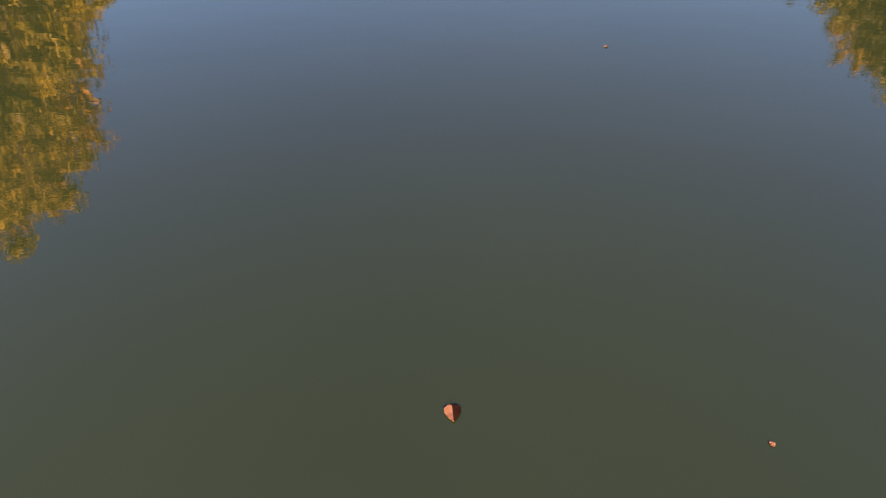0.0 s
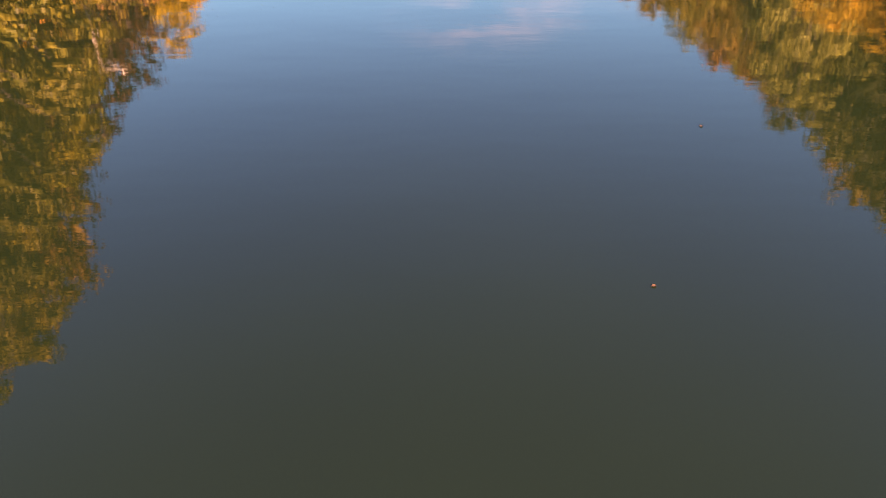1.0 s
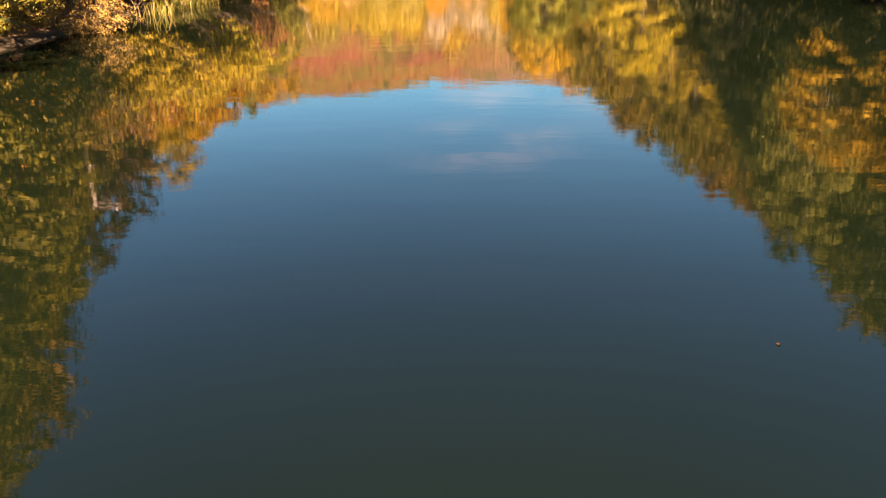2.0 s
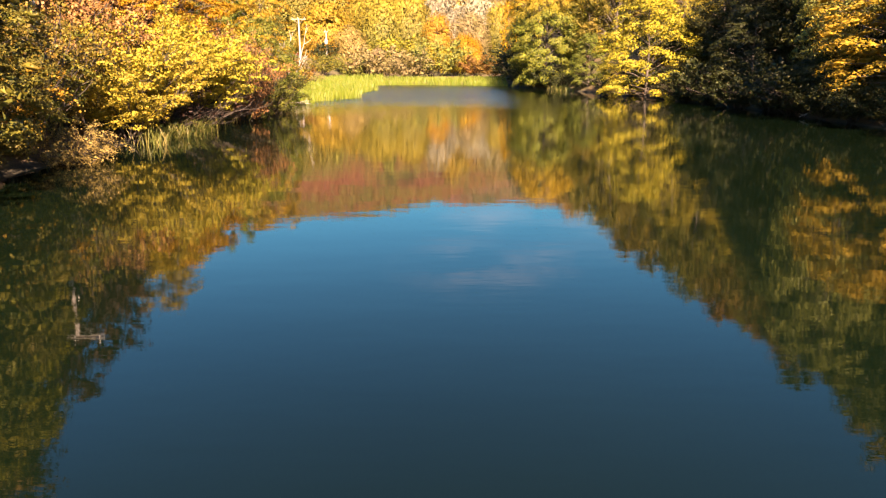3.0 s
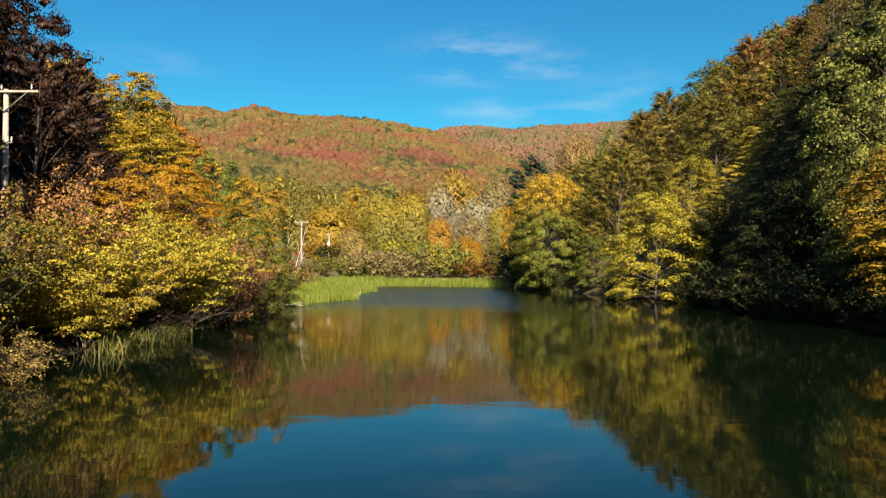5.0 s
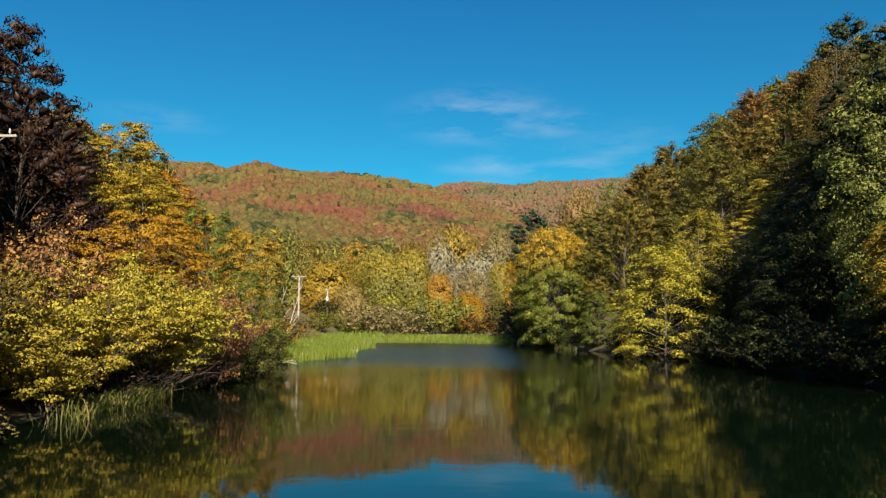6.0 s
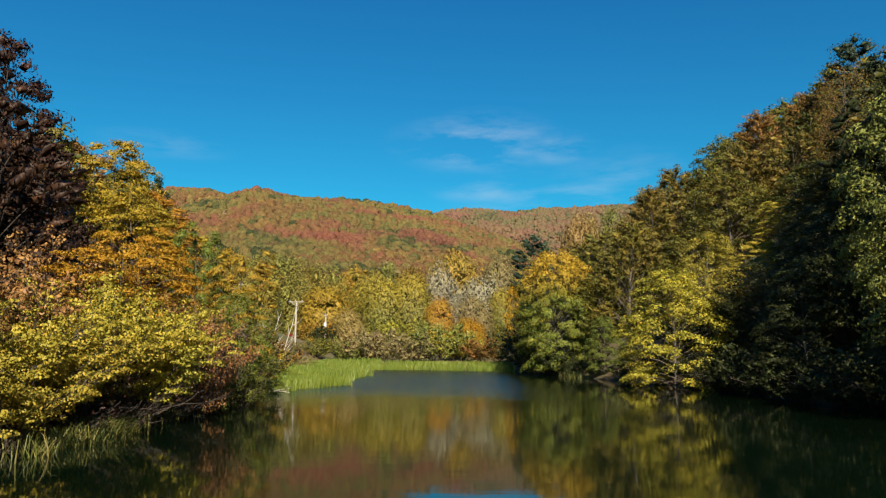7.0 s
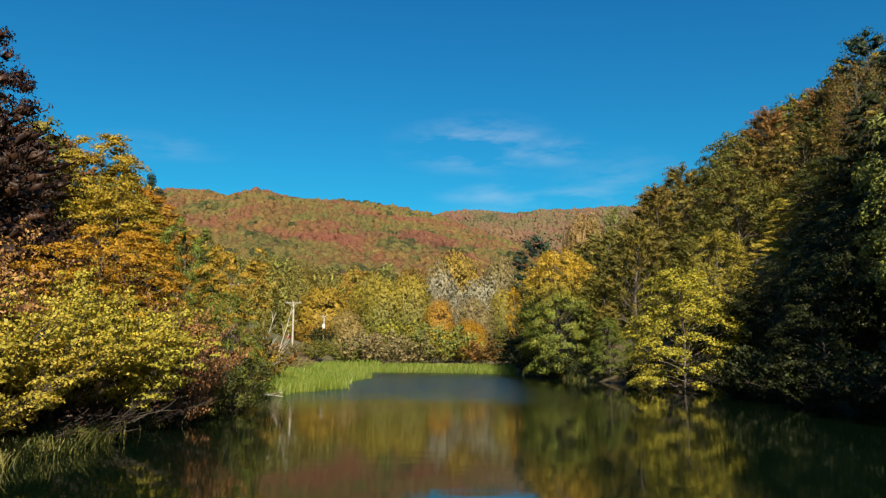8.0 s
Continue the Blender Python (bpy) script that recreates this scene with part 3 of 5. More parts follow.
def grow_tree(seed, h, r, base, shape, limbs, leaf, leaves, spray, lift=0.0, rise=(0.15, 1.0), bark=None, droop=0.25, fine=True, kite=False, loose=0.30, sides=2, ragged=0.08, fill=0.62, hull=0.58, rounded=0.0):
    """A tapered leader, boughs in a spiral out to the crown's outline, and leafy sprays along each bough.
    spray: the radii of a spray, outward, sideways and upward; lift: how far sprays point up."""
    rng = np.random.default_rng(seed)
    store, lumps = ([], []), []
    leader = bent(rng, (0, 0, -0.6), (0, 0, 1), h * 0.95 + 0.3, 9, 0.0, 0.03)
    r0 = 0.012 * h + 0.03
    tube(store, leader, [r0 * (1.25 if i == 0 else 1) * (1 - 0.93 * i / 9) for i in range(10)], 6)
    prof = PROFILE[shape]
    sp = np.array(spray, float)
    reach = math.hypot(sp[0] * math.sin(math.atan(lift)), sp[2] * math.cos(math.atan(lift)))
    for i in range(limbs):
        u = (i + rng.random()) / limbs
        zt = h * base + (h * (1 - base) - reach) * u
        ang = i * 2.39996 + rng.normal(0, 0.3)
        length = max(r * prof(u) * (1 + rng.normal(0, ragged)) - sp[0] * 0.75, 0.15)
        out = np.array([math.cos(ang), math.sin(ang), 0.0])
        tilt = rise[0] + (rise[1] - rise[0]) * u
        zs = max(zt - tilt * length, h * 0.06)
        k = min(max((zs + 0.6) / (h * 0.95 + 0.6), 0) * 9, 8.999)
        a = leader[int(k)] + (leader[int(k) + 1] - leader[int(k)]) * (k - int(k))
        end = np.array([leader[9][0] * u, leader[9][1] * u, zt]) + out * length
        pts = [a + (end - a) * f + np.array([0, 0, 0.25 * length * (f - f * f)]) + rng.normal(0, 0.03 * length, 3) * (0 < f < 1) for f in (0, 0.33, 0.66, 1.0)]
        rl = r0 * (1 - 0.8 * u) * 0.42
        tube(store, pts, [max(rl * (1 - 0.28 * j), 0.01) for j in range(4)], 4)
        big = sp * rng.uniform(0.8, 1.25)
        ax = out + np.array([0, 0, lift + rng.normal(0, 0.15)])
        if rng.random() < fill + 0.25:
            lumps.append((pts[3], ax, big))
        if length > sp[0] * 0.9 and rng.random() < fill:
            lumps.append((pts[2] + np.array([0, 0, 0.15 * sp[2]]), ax, big * 0.9))
        for q in range(sides):
            turn = (1 if q % 2 else -1) * rng.uniform(0.45, 0.95)
            dd = np.array([math.cos(ang + turn), math.sin(ang + turn), 0.0])
            tip = pts[2 if q < 2 else 1] + dd * min(length * 0.5, sp[0] * 1.5) + np.array([0, 0, rng.normal(0, 0.5) * sp[2] + 0.1 * sp[0]])
            if fine:
                tube(store, [pts[2 if q < 2 else 1], tip], [max(rl * 0.4, 0.008), 0.006], 3)
            if rng.random() < fill:
                lumps.append((tip, (out + dd) * 0.5 + np.array([0, 0, lift + rng.normal(0, 0.15)]), sp * rng.uniform(0.65, 1.05)))
    lumps.append((leader[-1] - np.array([0, 0, sp[0] * 0.55]), np.array([0.3, 0.1, 1.0]), sp * 0.7))
    wood = wood_mesh("trunk", store, bark or BARK)
    crown = leaf_mesh("crown", rng, lumps, leaves, leaf, LEAF["olive"], kite, droop, loose, hull, rounded)
    return wood, crown


def grow_shrub(seed, h, r, stems, leaf, leaves, spray, lift=0.1, lean=(0.3, 1.0), bend=-0.3, bark=None, bare=0.35, fine=True, kite=False, droop=0.3, loose=0.35, fill=0.60, hull=0.35):
    """A many-stemmed bush: stems fan out from the stool and bend over, with leafy sprays on their outer parts."""
    rng = np.random.default_rng(seed)
    store, lumps = ([], []), []
    sp = np.array(spray, float)
    for i in range(stems):
        ang = i * 2.39996 + rng.normal(0, 0.3)
        tilt = lean[0] + (lean[1] - lean[0]) * ((i + rng.random()) / stems) ** 0.6
        reach = math.hypot(r * tilt, h * (1.05 - 0.4 * tilt))
        start = (rng.normal(0, 0.10 * r), rng.normal(0, 0.10 * r), -0.4)
        pts = bent(rng, start, (math.cos(ang) * r * tilt, math.sin(ang) * r * tilt, h * (1.15 - 0.35 * tilt)), reach, 7, bend, 0.06)
        rs = 0.02 + 0.008 * h * rng.uniform(0.6, 1.2)
        tube(store, pts, [max(rs * (1 - 0.13 * j), 0.006) for j in range(8)], 4)
        out = np.array([math.cos(ang), math.sin(ang), lift])
        for j in range(2, 8):
            if j / 7 > bare and j % 2 and rng.random() < fill + 0.2:
                lumps.append((pts[j], out, sp * rng.uniform(0.8, 1.2)))
            for q in range(2):
                d = pts[j] - pts[j - 1] + rng.normal(0, 0.45, 3) * reach / 7
                d[2] = abs(d[2]) * 0.6
                sub = bent(rng, pts[j], d, reach * rng.uniform(0.14, 0.26), 2, 0.2, 0.12)
                if fine:
                    tube(store, sub, [max(rs * 0.4 * (1 - 0.3 * w), 0.005) for w in range(3)], 3)
                if j / 7 > bare * 0.8 and rng.random() < fill:
                    lumps.append((sub[2], d + np.array([0, 0, lift]), sp * rng.uniform(0.6, 1.0)))
    wood = wood_mesh("stem", store, bark or BARK_DARK)
    crown = leaf_mesh("foliage", rng, lumps, leaves, leaf, LEAF["olive"], kite, droop, loose, hull)
    return wood, crown


# Growth forms. Names with "far" carry fewer, larger leaf sprays, for woods that stay a long way off.
FORMS = {
    "maple": lambda: grow_tree(11, 11, 5.2, 0.12, "spread", 34, 0.165, 17000, (1.25, 0.95, 0.24), 0.0, (0.1, 0.7), droop=0.2, sides=3, fill=0.45),
    "maple_b": lambda: grow_tree(12, 15, 5.2, 0.16, "round", 46, 0.19, 16000, (1.3, 0.95, 0.30), 0.05, (0.1, 0.9), droop=0.25, fine=False),
    "oak": lambda: grow_tree(13, 14, 5.2, 0.14, "dome", 40, 0.25, 9000, (1.15, 0.95, 0.55), 0.15, (0.2, 0.9), fine=False),
    "beech": lambda: grow_tree(14, 14, 5.2, 0.05, "dome", 62, 0.19, 17000, (1.5, 0.58, 0.44), 0.5, (0.4, 1.3), droop=0.35, fine=False),
    "beech_b": lambda: grow_tree(15, 13, 5.4, 0.04, "ball", 60, 0.22, 18000, (1.3, 0.76, 0.46), 0.0, (0.3, 1.1), droop=0.4, fine=False, hull=0.34),
    "weeping": lambda: grow_tree(16, 13, 5.6, 0.03, "ball", 60, 0.15, 26000, (1.25, 0.85, 0.42), -0.1, (0.0, 0.8), droop=0.45, fine=False, fill=0.8, hull=0.5),
    "full": lambda: grow_tree(17, 13.5, 5.4, 0.02, "dome", 62, 0.195, 23000, (1.2, 0.80, 0.38), -0.08, (0.1, 0.9), droop=0.4, fine=False, hull=0.38, rounded=0.2),
    "broad": lambda: grow_tree(19, 12.5, 6.2, 0.01, "ball", 100, 0.185, 52000, (1.35, 0.80, 0.42), 0.0, (0.0, 1.0), droop=0.35, ragged=0.03, fill=0.9, hull=0.40, rounded=0.4, fine=False),
    "thin": lambda: grow_tree(18, 13, 4.2, 0.22, "tall", 40, 0.13, 6500, (1.2, 0.7, 0.5), 0.9, (0.7, 1.8), loose=0.4, hull=0.2),
    "far_round": lambda: grow_tree(21, 12, 5.4, 0.06, "dome", 46, 0.20, 7500, (1.45, 0.72, 0.50), 0.4, (0.3, 1.2), fine=False, fill=0.7, hull=0.58),
    "far_spread": lambda: grow_tree(22, 10, 5.4, 0.06, "ball", 44, 0.20, 7500, (1.35, 0.85, 0.50), 0.05, (0.2, 1.0), fine=False, fill=0.7, hull=0.58),
    "far_cone": lambda: grow_tree(24, 14, 4.6, 0.05, "cone", 44, 0.22, 8500, (1.3, 0.9, 0.35), -0.1, (0.1, 0.4), fine=False),
    "back_oak": lambda: grow_tree(29, 12, 5.4, 0.08, "round", 26, 0.45, 2600, (1.7, 1.4, 0.9), 0.2, (0.2, 1.0), fine=False),
    "dist_round": lambda: grow_tree(26, 12, 5.8, 0.03, "ball", 44, 0.36, 14500, (2.2, 1.9, 1.5), 0.0, (0.1, 0.9), fine=False, sides=1, ragged=0.04, loose=0.22, fill=0.9, hull=0.30, rounded=1.0),
    "dist_oak": lambda: grow_tree(27, 12, 5.8, 0.03, "ball", 36, 0.36, 14500, (2.5, 2.1, 1.6), 0.1, (0.1, 0.9), fine=False, sides=1, ragged=0.09, loose=0.22, fill=0.85, hull=0.30, rounded=0.9),
    "back_round": lambda: grow_tree(37, 12, 5.8, 0.03, "ball", 30, 0.40, 3200, (2.1, 1.6, 1.3), 0.1, (0.1, 0.9), fine=False, sides=1, ragged=0.10, loose=0.22, fill=0.8),
    "dist_pine": lambda: grow_tree(30, 13, 4.4, 0.04, "ball", 50, 0.22, 6500, (1.6, 0.9, 0.55), 0.2, (0.1, 0.6), fine=False, sides=1, fill=0.85, hull=0.62),
    "dist_tall": lambda: grow_tree(23, 17, 3.4, 0.10, "tall", 34, 0.30, 4500, (1.0, 0.9, 0.9), 1.2, (1.2, 2.4), fine=False, sides=1),
    "dist_poplar": lambda: grow_tree(28, 17, 5.0, 0.04, "ball", 46, 0.34, 11000, (2.4, 1.2, 1.2), 1.6, (1.2, 2.2), fine=False, sides=1, loose=0.25, fill=0.85, hull=0.28, rounded=0.5),
    "dist_willow": lambda: grow_tree(25, 9, 5.2, 0.04, "ball", 40, 0.28, 16000, (2.0, 1.7, 1.35), 0.0, (0.4, 1.2), fine=False, bark=BARK_PALE, droop=0.4, sides=1, loose=0.22, ragged=0.05, fill=0.9, hull=0.30, rounded=1.0),
    "hazel": lambda: grow_shrub(31, 5.0, 3.6, 30, 0.118, 25000, (0.62, 0.46, 0.17), 0.05, lean=(0.2, 1.0), bend=-0.4, bare=0.12, kite=True, fill=0.75, hull=0.30),
    "hazel_b": lambda: grow_shrub(32, 4.6, 3.2, 28, 0.118, 22000, (0.62, 0.46, 0.17), 0.05, lean=(0.2, 1.0), bend=-0.4, bare=0.12, kite=True, fill=0.75, hull=0.30),
    "bush": lambda: grow_shrub(33, 4.0, 2.6, 24, 0.108, 11000, (0.55, 0.42, 0.25), 0.3, (0.2, 0.9), kite=True, hull=0.2),
    "sallow": lambda: grow_shrub(34, 4.2, 2.6, 26, 0.10, 8500, (0.75, 0.35, 0.22), -0.2, (0.2, 1.0), -0.6, kite=True, droop=0.6),
    "far_bush": lambda: grow_shrub(35, 4.0, 3.4, 20, 0.19, 2800, (0.9, 0.75, 0.5), 0.3, (0.2, 1.0), fine=False, hull=0.38),
    "brush": lambda: grow_shrub(36, 3.0, 2.6, 26, 0.14, 500, (0.5, 0.5, 0.35), 0.2, (0.3, 1.1), -0.5, bark=TWIG, hull=0.05),
}
SIZE = {"maple": (11, 5.2), "maple_b": (15, 5.2), "oak": (14, 5.2), "beech": (14, 5.2), "beech_b": (13, 5.4), "weeping": (13, 5.6), "full": (13.5, 5.4), "broad": (12.5, 6.2), "thin": (13, 4.2),
        "far_round": (12, 5.4), "far_spread": (10, 5.4), "far_cone": (14, 4.6), "back_oak": (12, 5.4), "dist_round": (12, 5.8), "dist_oak": (12, 5.8), "dist_pine": (13, 4.4),
        "dist_tall": (17, 3.4), "dist_poplar": (17, 5.0), "dist_willow": (9, 5.2)}
GROWN, FIRST = {}, {}
WOOD_OF = {"silver": BARK_PALE, "umber": BARK_DARK, "pine": BARK_DARK}


def plant(form, leaf, x, y, scale=1.0, turn=0.0, label="", category="tree", group="", dz=0.0, wide=1.0, z=None):
    """One tree or bush of a growth form and leaf colour, its foot on the ground at x, y."""
    shrub = form in ("hazel", "hazel_b", "bush", "sallow", "far_bush", "brush")
    foot = float(height_at(x, y)) if z is None else z
    m = Matrix.LocRotScale((x, y, foot + dz), Euler((0, 0, radians(turn))), (scale * wide, scale * wide, scale))
    key = (form, leaf, label)
    if key in FIRST:
        ob = FIRST[key]
        made = copy_thing(ob, Matrix.Identity(4))
        made.matrix_basis = m
        return tagged(made, group=group)
    if form not in GROWN:
        GROWN[form] = FORMS[form]()
    wood, crown = GROWN[form]
    root = new("shrub" if shrub else "tree")
    root.matrix_basis = m
    w, c = wood.copy(), crown.copy()
    if leaf in WOOD_OF:
        w.materials[0] = WOOD_OF[leaf]
    c.materials[0] = LEAF[leaf]
    new("stem" if shrub else "trunk", w).parent = root
    new("foliage" if shrub else "crown", c).parent = root
    FIRST[key] = tagged(root, label, category, group)
    return root


def stand(form, leaf, x, y, top, r, turn, text, group):
    """A tree by the height of its tip above the water and its crown's radius."""
    high, wide = SIZE[form]
    s = (top - float(height_at(x, y))) / high
    return plant(form, leaf, x, y, s, turn, text, group=group, wide=r / wide / s)


LB, RB, VAL = "trees on the west bank", "trees on the east bank", "trees of the valley floor"
# --- west bank
near_w = [
    ("beech", "olive", -13.6, 20.0, 0.72, 100, "olive-green beech leaning over the water"),
    ("weeping", "olive", -13.8, 25.5, 0.48, 40, "olive-green tree with drooping sprays over the water"),
    # oak out of direct view, added to shade the bank beyond it
    ("oak", "moss", -15.2, 15.0, 0.80, 200, "mossy green oak out of direct view, added to shade the bank"),
    ("oak", "olive", -21.5, 17.0, 1.15, 160, "tall olive-green oak at the foot of the slope"),
    # the next three oaks are out of direct view, added to shade the slope
    ("oak", "olive", -25.0, 31.0, 1.24, 230, "tall olive-green oak at the foot of the slope"),
    ("oak", "beech", -27.5, 35.0, 1.23, 300, "tall olive-brown oak on the slope"),
    ("oak", "beech", -23.2, 35.5, 0.88, 40, "tall olive-brown oak on the slope"),
    ("maple_b", "turning", -18.5, 30.5, 0.80, 80, "yellow-green maple with layered boughs above the bank"),
]
for form, leaf, x, y, s, turn, text in near_w:
    plant(form, leaf, x, y, s, turn, text, group=LB)
maples_w = [
    ("oak", "turning", -23.4, 26.0, 22.0, 4.2, 20, "tall oak turning from green to gold beside the water"),
    ("maple_b", "turning", -16.2, 22.0, 16.4, 3.2, 60, "yellow-green maple beside the tall oak"),
    ("oak", "umber", -29.2, 58.0, 23.6, 3.8, 110, "tall oak above the shaded wood, shade put into its brown leaves"),
    ("maple", "amber", -15.8, 47.6, 8.4, 3.5, 200, "golden-orange maple with flat layered boughs"),
    ("maple_b", "gold", -24.6, 65.0, 18.4, 3.9, 40, "tall yellow maple rising over the thicket"),
    ("maple_b", "gold", -21.4, 62.0, 14.0, 3.4, 160, "tall yellow maple rising over the thicket"),
    ("maple_b", "amber", -22.6, 70.0, 15.2, 3.4, 130, "orange maple beside the tall yellow one"),
    ("maple", "leafgreen", -16.3, 60.0, 11.2, 2.1, 60, "small maple still green at the top"),
    ("maple", "gold", -13.4, 58.5, 9.5, 2.4, 300, "small golden maple near the water"),
    ("maple", "amber", -17.4, 54.5, 9.8, 3.0, 120, "golden-orange maple with flat layered boughs"),
    ("full", "leafgreen", -11.4, 53.0, 6.0, 2.1, 10, "small maple still mostly green"),
]
for form, leaf, x, y, top, r, turn, text in maples_w:
    stand(form, leaf, x, y, top, r, turn, text, LB)
shrubs_w = [
    ("hazel", "yellow", -13.3, 35.4, 0.80, 0, "broad yellow hazel bush leaning over the water"),
    ("hazel_b", "yellow", -14.1, 36.6, 0.96, 70, "broad yellow hazel bush leaning over the water"),
    ("hazel", "yellow", -13.8, 39.6, 0.92, 150, "broad yellow hazel bush leaning over the water"),
    ("bush", "beech", -14.8, 31.6, 1.15, 220, "leafy olive-brown bush on the bank"),
    ("bush", "russet", -11.5, 46.6, 1.25, 70, "rust-brown beech bush at the water's edge"),
    ("bush", "russet", -13.0, 48.4, 1.30, 30, "rust-brown beech bush at the water's edge"),
    ("bush", "russet", -18.6, 43.5, 1.20, 110, "rust-brown bush behind the hazels"),
    ("bush", "gold", -14.2, 46.6, 1.05, 15, "low golden bush on the bank"),
    ("bush", "russet", -19.8, 47.0, 1.45, 200, "rust-brown bush behind the hazels"),
    ("bush", "russet", -16.2, 37.6, 1.40, 260, "rust-brown bush behind the hazels"),
    ("bush", "moss", -11.6, 52.0, 0.95, 90, "leafy green bush at the water's edge"),
    ("bush", "gold", -12.6, 58.5, 0.75, 140, "low golden bush at the water's edge"),
    ("hazel", "yellow", -13.0, 42.0, 0.95, 240, "broad yellow hazel bush leaning over the water"),
    ("hazel_b", "yellow", -13.9, 43.4, 1.10, 300, "broad yellow hazel bush leaning over the water"),
    ("sallow", "olive", -13.8, 28.6, 0.88, 0, "drooping olive-green willow bush on the bank"),
    ("sallow", "straw", -12.0, 28.6, 0.44, 90, "pale dry willow scrub at the water's edge"),
    ("sallow", "gold", -14.8, 25.8, 1.00, 200, "drooping golden willow bush on the bank"),
]
for form, leaf, x, y, s, turn, text in shrubs_w:
    plant(form, leaf, x, y, s, turn, text, "bush", "bushes on the west bank", wide=0.66 if "beech bush" in text else 1.0)

rng = np.random.default_rng(5)
# the dark wood on the western slope
slope_w = [(-26.5, 51.0, 0.79), (-27.0, 58.0, 0.84), (-24.5, 65.0, 0.84), (-31, 54, 0.87),
           (-25, 30, 1.0), (-30, 37, 1.15), (-31, 64, 0.66), (-27, 72, 0.81), (-34, 46, 1.1), (-36, 58, 1.1), (-34, 72, 0.81), (-24, 80, 0.8), (-31, 82, 0.68),
           (-36, 36, 1.15), (-31, 28, 1.1), (-37, 26, 1.15), (-26, 22, 1.1), (-32, 18, 1.15),
           (-37, 92, 0.70), (-42, 82, 0.64), (-44, 66, 1.1), (-44, 96, 0.69)]
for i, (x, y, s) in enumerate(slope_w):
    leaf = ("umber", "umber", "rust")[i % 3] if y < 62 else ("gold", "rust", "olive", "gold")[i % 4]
    # coarse back_oaks stand out of view, kept for shade and to close the wood
    plant("back_oak" if y < 33 or x < -33 else "far_round" if i % 3 else "far_spread", leaf, x, y, s * (1.0 if i % 3 else 1.2), 47 * i, {"umber": "oak in the shaded wood on the slope, shade put into its brown leaves",
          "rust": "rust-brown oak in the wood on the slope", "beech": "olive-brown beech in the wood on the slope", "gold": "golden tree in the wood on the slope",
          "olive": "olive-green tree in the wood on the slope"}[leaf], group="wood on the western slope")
# high oaks, mostly out of view, added to cast shade over the wood behind
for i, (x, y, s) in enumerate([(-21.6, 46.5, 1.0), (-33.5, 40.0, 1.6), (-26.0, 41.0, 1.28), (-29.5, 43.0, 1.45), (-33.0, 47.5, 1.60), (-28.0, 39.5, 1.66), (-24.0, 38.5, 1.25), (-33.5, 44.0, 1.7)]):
    plant("far_round", ("umber", "rust")[i % 2], x, y, s, 71 * i, ("oak in the shaded wood on the slope, shade put into its brown leaves", "rust-brown oak in the wood on the slope")[i % 2], group="wood on the western slope", wide=0.72)
# four more oaks outside the direct view, there only to cast shade
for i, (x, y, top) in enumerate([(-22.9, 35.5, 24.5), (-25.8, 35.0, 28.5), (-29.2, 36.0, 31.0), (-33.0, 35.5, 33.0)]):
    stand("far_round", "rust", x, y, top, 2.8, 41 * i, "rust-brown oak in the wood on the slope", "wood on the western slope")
# near-black bushes added over bare ground to read as deep shade
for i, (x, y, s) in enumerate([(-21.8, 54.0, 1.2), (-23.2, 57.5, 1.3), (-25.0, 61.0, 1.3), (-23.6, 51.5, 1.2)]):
    plant("far_bush", "umber", x, y, s, 67 * i, "thicket added under the oaks, brown leaves near black as shade", "bush", "thicket on the western slope")
stand("far_cone", "pine", -33.7, 95, 22.4, 2.3, 0, "dark green pine on the skyline", "wood on the western slope")
stand("far_cone", "pine", -34.6, 99, 21.6, 2.2, 50, "dark green pine on the skyline", "wood on the western slope")

